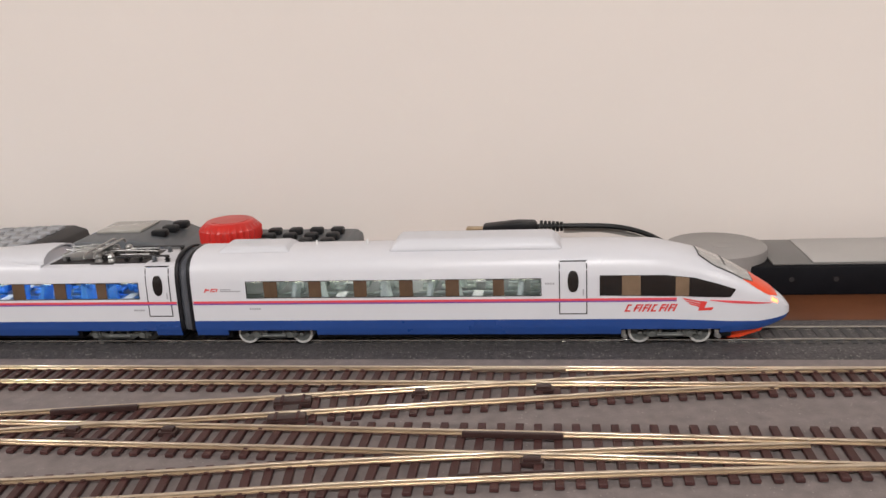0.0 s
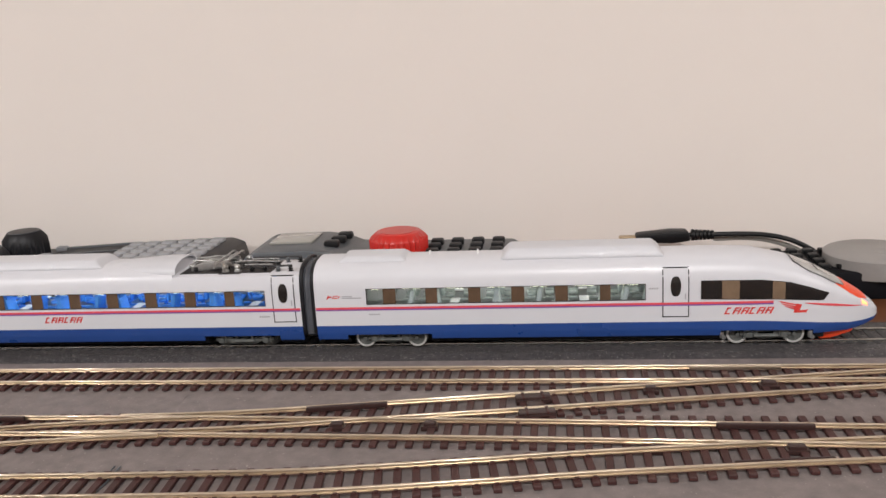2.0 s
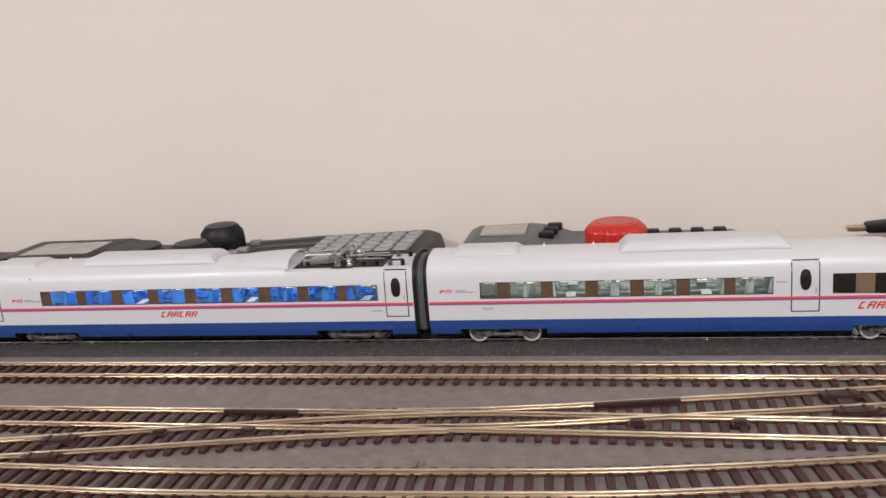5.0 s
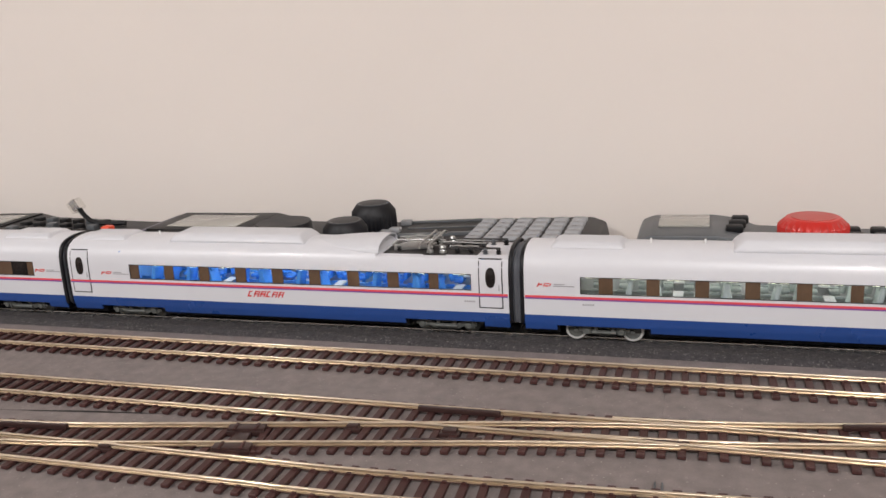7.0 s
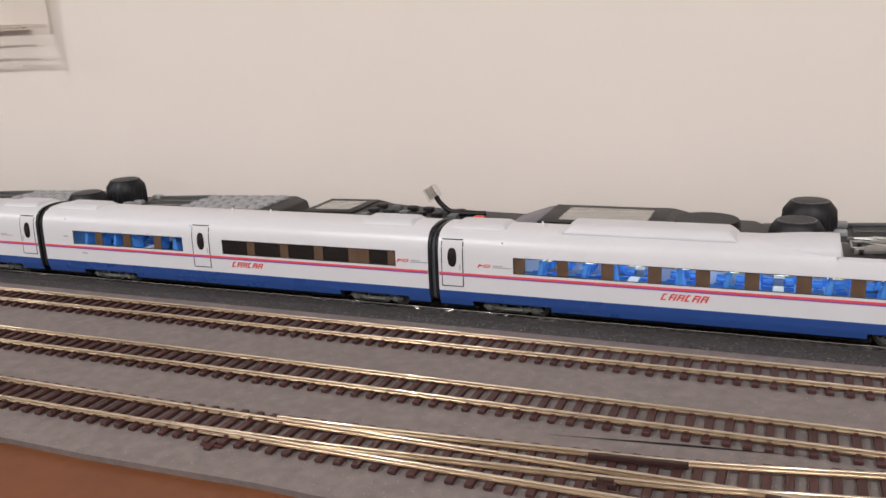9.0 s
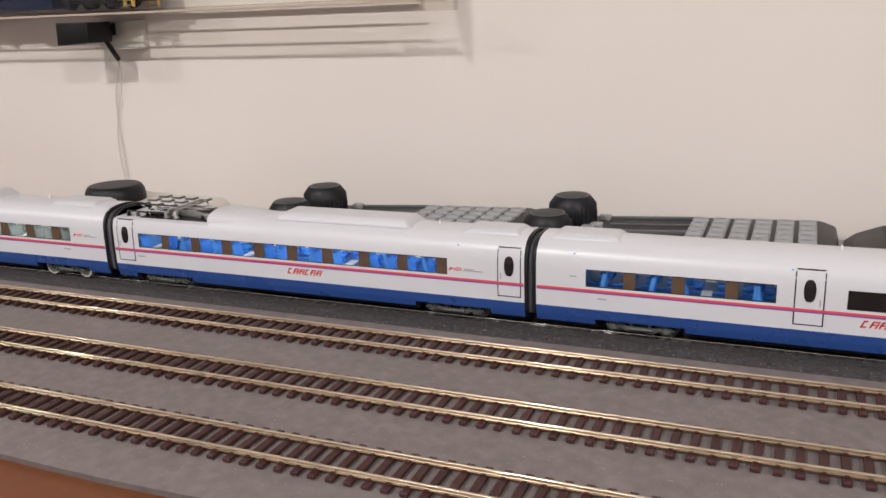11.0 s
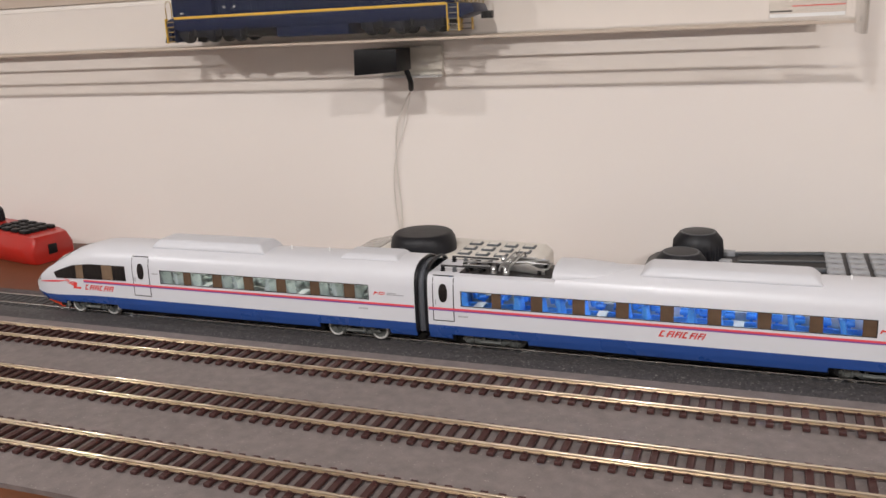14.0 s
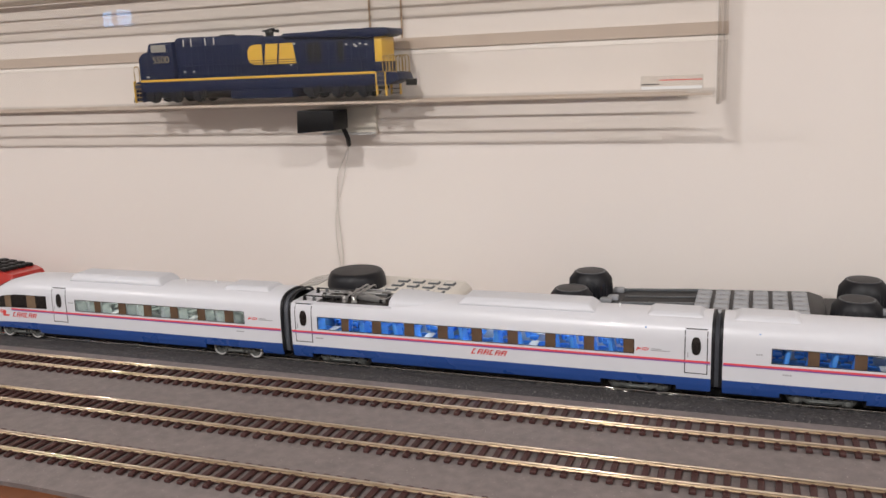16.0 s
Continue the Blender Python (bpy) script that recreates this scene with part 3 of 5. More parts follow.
def slanted(shell, side, u0, z0, strokes, bm, out=0.14):
    """Leaning strokes of a mark: (u, width, z0, height) from the mark's start, read left to right from that side."""
    for u, w, dz, h in strokes:
        own = bmesh.new()
        lean = 0.5
        q = [(u, dz), (u + w, dz), (u + w + lean * h, dz + h), (u + lean * h, dz + h)]
        vs = []
        for lay in (out, out - 0.2):
            ring = []
            for uu, zz in q:
                x = u0 + (uu if side < 0 else -uu)
                z = z0 + zz
                ring.append(own.verts.new((x, side * (shell.half_at(x, z) + lay), z)))
            vs.append(ring)
        own.faces.new(vs[0])
        for k in range(4):
            own.faces.new((vs[0][k], vs[0][(k + 1) % 4], vs[1][(k + 1) % 4], vs[1][k]))
        merge(bm, own)


WORDMARK = []
for u, w in ((0, 3.2), (4.0, 3.4), (8.1, 3.3), (12.0, 3.0), (15.8, 3.4), (19.9, 3.3)):
    WORDMARK += [(u, 0.85, 0, 2.7), (u + 0.5, w - 1.0, 0.0 if u in (0, 12.0) else 1.1, 0.55), (u + 1.4, w - 1.2, 2.2, 0.55)] + ([] if u in (0, 12.0) else [(u + w - 1.0, 0.85, 0, 2.7)])
CREST = [(0, 0.8, 0, 2.0), (1.3, 1.5, 0.9, 0.7), (3.2, 0.6, 0.2, 1.8), (4.2, 1.6, 0.2, 0.6), (4.6, 1.8, 1.5, 0.5), (6.2, 0.6, 0.4, 1.4)]
SMALLBARS = [(8.6, 5.5, 1.2, 0.45), (8.4, 10.5, 0.3, 0.45)]


def wordmark(shell, car, side, x, z, scale=1.0):
    bm = bmesh.new()
    slanted(shell, side, x if side < 0 else x + 24, z, [(u * scale, w * scale, d * scale * 1.32, h * scale * 1.32) for u, w, d, h in WORDMARK], bm)
    part("red_wordmark", bm, RED, car, "slanting red strokes of a name mark", smooth=False)


def crest(shell, car, side, x, z):
    bm = bmesh.new()
    slanted(shell, side, x if side < 0 else x + 19, z, CREST, bm)
    part("operator_crest", bm, RED, car, "small red operator emblem", smooth=False)
    bm = bmesh.new()
    slanted(shell, side, x if side < 0 else x + 19, z, SMALLBARS, bm)
    part("lettering_bars", bm, GREYMARK, car, "two fine grey lines of tiny lettering", smooth=False)


def small_mark(shell, car, side, x, z, w=6.0):
    bm = bmesh.new()
    for k in range(int(w / 1.2)):
        decal(shell, x + k * 1.2, x + k * 1.2 + 0.8, z, z + 0.9, side, 0.1, 1, bm, 0.2, 1)
    part("number_bars", bm, GREYMARK, car, "short grey row of tiny marks", smooth=False)


def door(shell, car, x0, x1, side):
    z0, z1, w = 15.0, 40.0, 0.55
    d = part("door", decal(shell, x0, x1, z0, z1, side, 0.16, 3, None, 0.4, 10), WHITE, car, "white plug door outlined in black")
    bm = bmesh.new()
    for a, b, c, e in ((x0 - w, x0, z0 - w, z1 + w), (x1, x1 + w, z0 - w, z1 + w), (x0, x1, z0 - w, z0), (x0, x1, z1, z1 + w)):
        decal(shell, a, b, c, e, side, 0.1, 1, bm, 0.3, 10)
    part("outline", bm, BLACK, d)
    bm = bmesh.new()
    xm, zm, rows2 = (x0 + x1) / 2, 30.8, []
    for k in range(15):
        a = math.pi * k / 14
        hw, z = max(0.25, 2.6 * math.sin(a) ** 0.7), zm - 5.2 * math.cos(a)
        rows2.append([bm.verts.new((xm + s * hw, side * (shell.half_at(xm, z) + o), z)) for o in (0.34, 0.05) for s in (-1, 1)])
    for a, b in zip(rows2, rows2[1:]):
        bm.faces.new((a[0], a[1], b[1], b[0]))
        bm.faces.new((a[0], b[0], b[2], a[2]))
        bm.faces.new((a[1], a[3], b[3], b[1]))
    part("door_window", bm, DARKPANE, d, "dark oval door window")
    part("handle", decal(shell, x1 - 1.6, x1 - 1.1, 24, 27, side, 0.4, 1, None, 0.4, 1), GREYMARK, d)


def seat_bm(back):
    bm = box(-2.6, 2.6, -4.0, 4.0, 4.2, 6.2, 0.7)
    own = box(-1.3, 1.3, -4.6, 4.6, 5.4, 16.8, 0.9)
    merge(bm, own, Matrix.Translation((2.4 * back, 0, 0)) @ Matrix.Rotation(radians(11 * back), 4, "Y"))
    merge(bm, box(-1.3, 1.3, -3.6, 3.6, 13.8, 18.0, 0.8), Matrix.Translation((4.6 * back, 0, 0)))
    for s in (-1, 1):
        box(-2.2, 2.2, s * 4.2 - 0.4, s * 4.2 + 0.4, 7.6, 8.6, 0.2, bm)
    return box(-0.8, 0.8, -1, 1, 0, 4.3, 0, bm)


SEAT = {}


def seat(car, x, y, back, material):
    key = (back, material.name)
    if key not in SEAT:
        ob = part("seat", seat_bm(back), material, car)
        SEAT[key] = ob.data
    else:
        ob = new("seat", SEAT[key])
        ob.parent = car
    ob.location = (x / 1000, y / 1000, 0.0145)


def bogie(car, x, spacing, bright, wheels):
    b = part("bogie", bogie_bm(x, spacing, bright), BOGIE, car, "grey moulded bogie with side frames")
    for dx in (-spacing / 2, spacing / 2):
        bm = bmesh.new()
        wy = 11.5 if bright else 8.9
        for s in (-1, 1):
            own = lathe([(0, -1.5), (4.2, -1.5), (4.6, -1.1), (5.3, -1.0), (5.3, 0.9), (5.9, 1.0), (5.9, 1.5), (0, 1.5)], 32)
            merge(bm, own, Matrix.Translation((0, s * wy, 0)) @ Matrix.Rotation(radians(90 * s), 4, "X"))
            for k in range(3):
                own = box(1.6, 3.4, -0.45, 0.45, -1.7, -1.4)
                merge(bm, own, Matrix.Translation((0, s * wy, 0)) @ Matrix.Rotation(radians(90 * s), 4, "X") @ Matrix.Rotation(k * 2.094, 4, "Z"))
        lathe([(0, -15), (1.0, -15), (1.0, 15), (0, 15)], 12, bm=bm, axis="y")
        w = part("wheelset", bm, BOGIE, car)
        if bright:
            for s in (-1, 1):
                own = lathe([(4.2, -1.6), (4.3, -1.9), (5.3, -1.7), (5.4, -1.4), (5.4, 0.9), (4.2, 0.9)], 32)
                bm = bmesh.new()
                merge(bm, own, Matrix.Translation((0, s * wy, 0)) @ Matrix.Rotation(radians(90 * s), 4, "X"))
                part("tyre", bm, WHEEL, w, "bright metal tyre")
        w.location = ((x + dx) / 1000, 0, (TRAIL + 5.3) / 1000)
        wheels.append(w)
    return b


def bogie_bm(x, spacing, open_wheels):
    bm = bmesh.new()
    h = spacing / 2 - (5.5 if open_wheels else 0)
    for s in (-1, 1):
        y0, y1 = sorted((s * 12.4, s * 14.6))
        prism([(x - h - 4, 2.6), (x - h + 3.5, 2.2), (x - h + 6, 0.8), (x + h - 6, 0.8), (x + h - 3.5, 2.2), (x + h + 4, 2.6), (x + h + 4, 4.6), (x + h - 4, 5.0), (x + 5, 3.6), (x - 5, 3.6), (x - h + 4, 5.0), (x - h - 4, 4.6)], y0, y1, bm, 0.25)
        for dx in (-h, h):
            box(x + dx - 2.4, x + dx + 2.4, s * 14.4 - 0.7, s * 14.4 + 0.9, 1.4, 5.6, 0.4, bm)
            lathe([(1.5, -1), (1.5, 1), (0, 1)], 14, x + dx, s * 15.2, 3.3, bm, axis="y")
        for dx in (-4.5, 4.5):
            lathe([(1.3, 0), (1.3, 4.4), (0, 4.4)], 12, x + dx, s * 14.0, 1.6, bm)
        lathe([(0, -6), (0.8, -6), (0.8, 6), (0, 6)], 10, x, s * 15.2, 2.6, bm, axis="x")
    box(x - 5, x + 5, -12.5, 12.5, 2.4, 7.5, 0.4, bm)
    return bm


def pantograph(car, x0, x1, zdeck):
    """Folded current collector with insulators in the roof well between x0 and x1."""
    z = zdeck
    bm = bmesh.new()
    for s in (-1, 1):
        tube([(x0 + 4, s * 6, z + 4.6), (x0 + 30, s * 6, z + 4.6)], 0.5, bm)
    for dx in (4, 16, 30):
        tube([(x0 + dx, -6, z + 4.6), (x0 + dx, 6, z + 4.6)], 0.5, bm)
    p = part("pantograph", bm, PANTOMETAL, car, "folded metal pantograph on black insulators")
    for s in (-1, 1):
        part("lower_arm", tube([(x0 + 28, s * 4, z + 5.4), (x0 + 5, s * 3.2, z + 6.8)], 0.45), PANTOMETAL, p)
        part("upper_arm", tube([(x0 + 5, s * 3.2, z + 6.8), (x0 + 27, s * 5.0, z + 7.6)], 0.4), PANTOMETAL, p)
        xs_ = x0 + 25 + s * 2.6
        part("contact_strip", tube([(xs_, -17, z + 5.6), (xs_, -16, z + 7.1), (xs_, -14, z + 7.8), (xs_, 14, z + 7.8), (xs_, 16, z + 7.1), (xs_, 17, z + 5.6)], 0.55), PANTOMETAL, p)
        part("roof_cable", tube([(x0 + 36, s * 6, z + 4.6), (x0 + 52, s * 6, z + 4.6)], 0.4), PANTOMETAL, p)
    part("roof_cable", tube([(x0 + 28, 0, z + 5), (x0 + 36, 0, z + 5.2), (x0 + 54, 0, z + 4.6)], 0.45), PANTOMETAL, p)
    for k, (dx, dy) in enumerate(((8, -7), (8, 7), (26, -7), (26, 7), (34, 0), (40, -6), (40, 6), (47, -6), (47, 6), (53, 0))):
        h = 4.2
        bm = bmesh.new()
        lathe([(1.6, 0), (1.6, 0.8), (0.9, 1.0), (1.7, 1.5), (0.9, 2.0), (1.7, 2.5), (0.9, 3.0), (1.5, 3.5), (1.2, h), (0, h)], 14, x0 + dx, dy, zdeck, bm)
        part("insulator", bm, BLACK, p)
    part("roof_switch_box", box(x0 + 23, x0 + 36, -14.5, -6, zdeck - 3.2, zdeck + 1.8, 0.6), CHARCOAL, p)
    part("base_frame", box(x0 + 2, x0 + 35, -8, 8, zdeck + 0.1, zdeck + 1.2, 0.3), CHARCOAL, p)
    for s in (-1, 1):
        part("side_cover", prism([(x0 + 5, z + 1.6), (x0 + 26, z + 3.4), (x0 + 29, z + 6.4), (x0 + 14, z + 7.2), (x0 + 5, z + 4.4)], min(s * 6.4, s * 7.6), max(s * 6.4, s * 7.6), None, 0.3), PANTOMETAL, p)
        part("spring", lathe([(0, -6), (1.0, -6), (1.0, 6), (0, 6)], 12, x0 + 18, s * 2.2, z + 5.6, None, None, "x"), PANTOMETAL, p)
        for dx in (26, 33):
            part("terminal", lathe([(1.9, 0), (2.1, 1.2), (1.5, 2.4), (1.9, 3.4), (1.2, 4.6), (0, 4.9)], 14, x0 + dx, s * 9.8, zdeck + 1.2), PANTOMETAL, p)
        part("bus_bar", tube([(x0 + 36, s * 9.5, z + 4.4), (x0 + 64, s * 9.5, z + 4.6)], 0.55), CHARCOAL, p)
        for dx in (41, 48.5, 56, 63):
            part("insulator", lathe([(1.5, 0), (1.5, 0.8), (0.8, 1.0), (1.6, 1.6), (0.8, 2.2), (1.6, 2.8), (0.8, 3.4), (1.3, 4.0), (1.0, 4.6), (0, 4.6)], 14, x0 + dx, s * 9.5, zdeck), BLACK if dx != 56 else SLATE, p)
    part("head_cross_bar", tube([(x0 + 25, -13, z + 7.0), (x0 + 25, 13, z + 7.0)], 0.7), PANTOMETAL, p)
    part("transformer", box(x0 + 42, x0 + 50, -5, 5, zdeck, zdeck + 2.4, 0.5), CHARCOAL, p)


def hump(x0, x1, half, z0, z1, slope=5):
    """A roof fairing with sloping ends and sides."""
    bm = bmesh.new()
    lay = [(x0, x1, half, z0), (x0 + slope * 0.5, x1 - slope * 0.5, half - 1.0, z0 + (z1 - z0) * 0.6), (x0 + slope, x1 - slope, half - 3.2, z1)]
    rings = [[bm.verts.new(p) for p in ((a, -h, z), (b, -h, z), (b, h, z), (a, h, z))] for a, b, h, z in lay]
    for p, q in zip(rings, rings[1:]):
        for k in range(4):
            bm.faces.new((p[k], p[(k + 1) % 4], q[(k + 1) % 4], q[k]))
    bm.faces.new(rings[-1])
    bm.faces.new(rings[0][::-1])
    bmesh.ops.bevel(bm, geom=list(bm.edges), offset=1.5, segments=4, affect="EDGES", profile=0.5)
    return bm


def crisp(ob):
    es = ob.modifiers.new("edges", "EDGE_SPLIT")
    es.split_angle = radians(40)


def bulb(xs, halves, tops, z0):
    """A swelling roof fairing with a rounded section, open towards its last station."""
    bm = bmesh.new()
    rings = []
    for x, h, t in zip(xs, halves, tops):
        rings.append([bm.verts.new((x, -h * math.cos(math.pi * k / 16), z0 + (t - z0) * math.sin(math.pi * k / 16) ** 0.7)) for k in range(17)])
    for a, b in zip(rings, rings[1:]):
        for k in range(16):
            bm.faces.new((a[k], b[k], b[k + 1], a[k + 1]))
    bm.faces.new(rings[0])
    return bm


def build_car(name, label, shell, cx, strips, doors, bogies, seats, lightmat, bright, wheels):
    """strips: (x0, x1, [clear panes], dark). All numbers in train millimetres; cx is the car's own origin."""
    car = thing(name, 0, TC, 0, label, "train car", "cars of the model train")
    x0, x1 = shell.x0, shell.x1
    cuts = {x0, x1}
    for a, b, panes, dark in strips:
        cuts |= {a, b}
    for bx, sp in bogies:
        cuts |= {bx - sp / 2 - 9, bx + sp / 2 + 9}
    if shell.well:
        cuts |= {shell.well[0], shell.well[0] - 0.6, shell.well[1]}
    if shell.nose:
        cuts |= {30 + 3.0 * k for k in range(27)} | {109.5, 110.8, 111.6, 112.2, 112.7, 113}
    st = sorted(c for c in cuts if x0 <= c <= x1)
    open_win = lambda x, j: j == 5 and any(a < x < b for a, b, _, _ in strips)
    body = part("body", loft(shell, st, 3, len(PROF) - 1, open_win), WHITE, car, "pearl white painted body shell")
    sol = body.modifiers.new("wall", "SOLIDIFY")
    sol.thickness, sol.offset = 0.0007, -1
    crisp(body)
    clear = lambda x, j: j < 1 and any(abs(x - bx) < sp / 2 + 8.9 for bx, sp in bogies)
    skirt = part("skirt", loft(shell, st, 0, 3, clear, 0.02), BLUE, car, "dark blue lower skirt")
    sol = skirt.modifiers.new("wall", "SOLIDIFY")
    sol.thickness, sol.offset = 0.0007, -1
    crisp(skirt)
    # closed ends
    for xe in ((x0,) if shell.nose else (x0, x1)):
        bm = bmesh.new()
        r = shell.ring(xe, -0.5)
        bm.faces.new([bm.verts.new((xe + (0.4 if xe == x0 else -0.4), y, z)) for y, z in [(-y, z) for y, z in r] + [(y, z) for y, z in r[:-1][::-1]]])
        part("end_wall", bm, BLACK, car)
    bm = box(x0 + 2, (x1 if not shell.nose else 88) - 2, -15, 15, 7.6, 10, 0.4)
    stops = sorted([x0 + 2] + [e for bx, sp in bogies for e in (bx - sp / 2 - 8, bx + sp / 2 + 8)] + [(x1 if not shell.nose else 86) - 2])
    for a, b in zip(stops[::2], stops[1::2]):
        if b - a > 3:
            box(a, b, -14.5, 14.5, 1.2, 7.7, 0.8, bm)
    part("underframe", bm, BLACK, car, "black underframe")
    lining = BLUEBOUNCE if seats is SEATBLUE else INSIDE
    part("interior_floor", box(x0 + 2, (x1 if not shell.nose else 20) - 2, -17.4, 17.4, 13, 14.4), lining, car)
    part("interior_wall", box(x0 + 2, (x1 if not shell.nose else 20) - 2, -0.4, 0.4, 14.4, 20), lining, car)
    for a, b, panes, dark in strips:
        for side in (-1, 1):
            for p0, p1 in panes:
                part("window", decal(shell, p0, p1, 24.05, 32.15, side, -0.35, 1, None, 0.3, 1), DARKPANE if dark else PANE, car, "dark unlit window" if dark else "", smooth=False).visible_shadow = dark
            edges = [a] + [e for p in panes for e in p] + [b]
            for q0, q1 in zip(edges[::2], edges[1::2]):
                if q1 - q0 > 0.3:
                    part("window_pillar", decal(shell, q0, q1, 24.05, 32.15, side, -0.3, 1, None, 0.4, 1), BROWNPANE, car, "brown glazed window pillar", smooth=False)
            bm = bmesh.new()
            for zz in (23.7, 32.15):
                decal(shell, a - 0.3, b + 0.3, zz, zz + 0.35, side, 0.05, None, bm, 0.6, 1)
            for xx in (a - 0.35, b):
                decal(shell, xx, xx + 0.35, 23.7, 32.5, side, 0.05, 1, bm, 0.6, 1)
            part("window_rim", bm, BLACK, car, smooth=False)
        if not dark:
            part("ceiling_light", box(a, b, -2.5, 2.5, 37.2, 38.2), lightmat, car, "glowing interior light strip")
            if not shell.nose:
                for xp in (a - 7, b + 6):
                    part("partition", box(xp, xp + 1, -17, 17, 14.4, 40), lining, car)
            # added glowing strips stand in for glints along the tops of the panes
            for p0, p1 in (panes if lightmat in (GLOWWHITE, GLOWGREEN) else ()):
                for s in (-1, 1):
                    part("interior_led", box(p0 + (p1 - p0) * (0.2 if shell.nose else 0.4), p0 + (p1 - p0) * 0.8, s * 14.4 - 0.6, s * 14.4 + 0.6, 31.0, 31.4), GLINTGLOW, car, "thin glowing strip added for the glint at the window top")
            for k, (p0, p1) in enumerate(panes):
                for s in (-1, 1):
                    for yy in (9.6,):
                        w = p1 - p0
                        if w < 10:
                            seat(car, (p0 + p1) / 2 + 1, s * 11.5, 1, seats)
                            continue
                        seat(car, p0 + 3.2, s * 11.5, (-1, 1)[(k + 1) % 3 > 0], seats)
                        seat(car, p1 - 3.0, s * 11.5, (1, -1)[k % 4 == 3], seats)
                        if k % 3 == 2:
                            part("table", box((p0 + p1) / 2 - 2.2, (p0 + p1) / 2 + 2.8, s * 11.5 - 5, s * 11.5 + 5, 22.4, 23.2, 0.2), GREYMARK, car)
    for a, b in doors:
        for side in (-1, 1):
            door(shell, car, a, b, side)
    for side in (-1, 1):
        end = x1 if not shell.nose else 58
        part("red_stripe", decal(shell, x0 + 0.4, end - 0.4, 21.25, 22.35, side, 0.2, 24, None, 0.3, 1), STRIPE, car, smooth=False)
        part("violet_stripe", decal(shell, x0 + 0.4, end - 0.4, 20.55, 21.25, side, 0.2, 24, None, 0.3, 1), PURPLE, car, smooth=False)
    for bx, sp in bogies:
        bogie(car, bx, sp, bright, wheels)
    return car


def gangway(shell_a, xa, xb, car):
    bm = bmesh.new()
    sh = Shell(xa, xb)
    n = 6
    st = [xa + (xb - xa) * k / n for k in range(n + 1)]
    rings = []
    for i, x in enumerate(st):
        g = -1.5 - (0.5 if i % 2 else 0)
        r = [(y + g, z + (g if z > 40 else 0)) for y, z in sh.ring(x)[1:]]
        rings.append([bm.verts.new((x, y, z)) for y, z in [(-y, z) for y, z in r[:-1]] + [(0, r[-1][1])] + [(y, z) for y, z in r[:-1][::-1]]])
    for a, b in zip(rings, rings[1:]):
        for k in range(len(a) - 1):
            bm.faces.new((a[k], b[k], b[k + 1], a[k + 1]))
    part("gangway", bm, BELLOWS, car, "grey folding gangway bellows")
    for x in (xa, xb):
        d = 1 if x == xa else -1
        rim = loft(sh, sorted([x - 0.4 * d, x + 1.5 * d]), 1, len(PROF) - 1, None, 0.05)
        ob = part("gangway_rim", rim, RUBBER, car, "black rubber rim")
        m = ob.modifiers.new("wall", "SOLIDIFY")
        m.thickness, m.offset = 0.0012, -1


def pins(car, xs, z=46.0):
    for x in xs:
        part("roof_pin", lathe([(0.5, 0), (0.5, 2.2), (0, 2.4)], 8, x, 0, z), TABLEWHITE, car)


WHEELS = []
# head car with the driver's cab
HEAD = Shell(-179.5, 113, True)
head = build_car("head_car", "white streamlined driving car, red tail lights lit, blue skirt", HEAD, 0,
                 [(-150.8, -5.5, [(-150.8, -142.1), (-135.2, -119.1), (-112.9, -96.4), (-90.0, -73.8), (-67.1, -51.2), (-44.6, -28.3), (-22.9, -5.5)], False)],
                 [(3.6, 15.8)], [(55.3, 28.0), (-140, 28.2)], SEATGREEN, GLOWGREEN, True, WHEELS)
part("roof_fairing", hump(-80, 5.5, 11.5, 44.2, 50.2, 5.5), GREYROOF, head, "long raised roof fairing")
part("roof_box", hump(-168, -129, 10.5, 44.2, 47.9, 4), GREYROOF, head, "low roof equipment box")
pins(head, (-118, -92))
for bx in (33.5, 77.0):
    for s in (-1, 1):
        bm = box(bx - 1.0, bx + 1.0, s * 14.6 - 0.8, s * 14.6 + 0.8, 1.4, 5.0, 0.3)
        lathe([(1.1, -1.0), (1.1, 1.0), (0, 1.0)], 12, bx + 0.8, s * 15.0, 1.9, bm, axis="y")
        part("sand_box", bm, PANTOMETAL, head, "small bare metal sand box")
CABPILLAR = mat("tan_cab_pillar", (0.17, 0.115, 0.075), 0.25, var=0.2, scale=150)
EMBLEM = (((0, 6.6), (8.8, 4.6), (9.2, 3.7), (1.0, 5.7)), ((1.2, 5.3), (8.9, 3.4), (8.7, 2.6), (2.2, 4.5)), ((2.6, 4.0), (8.4, 2.5), (8.0, 1.8), (3.7, 3.2)),
          ((8.6, 4.9), (11.4, 4.3), (9.8, 0.1), (7.4, 0.1)), ((7.4, 0.1), (7.8, 1.3), (14.5, 1.5), (13.6, 0.1)))
hi_cab = lambda x: float(np.interp(x, (22, 52, 66, 76, 84.8), (33.6, 33.4, 31.7, 28.6, 25.4)))
lo_cab = lambda x: float(np.interp(x, (22, 60, 78, 82.2, 84.8), (23.8, 23.0, 21.9, 21.5, 25.0)))
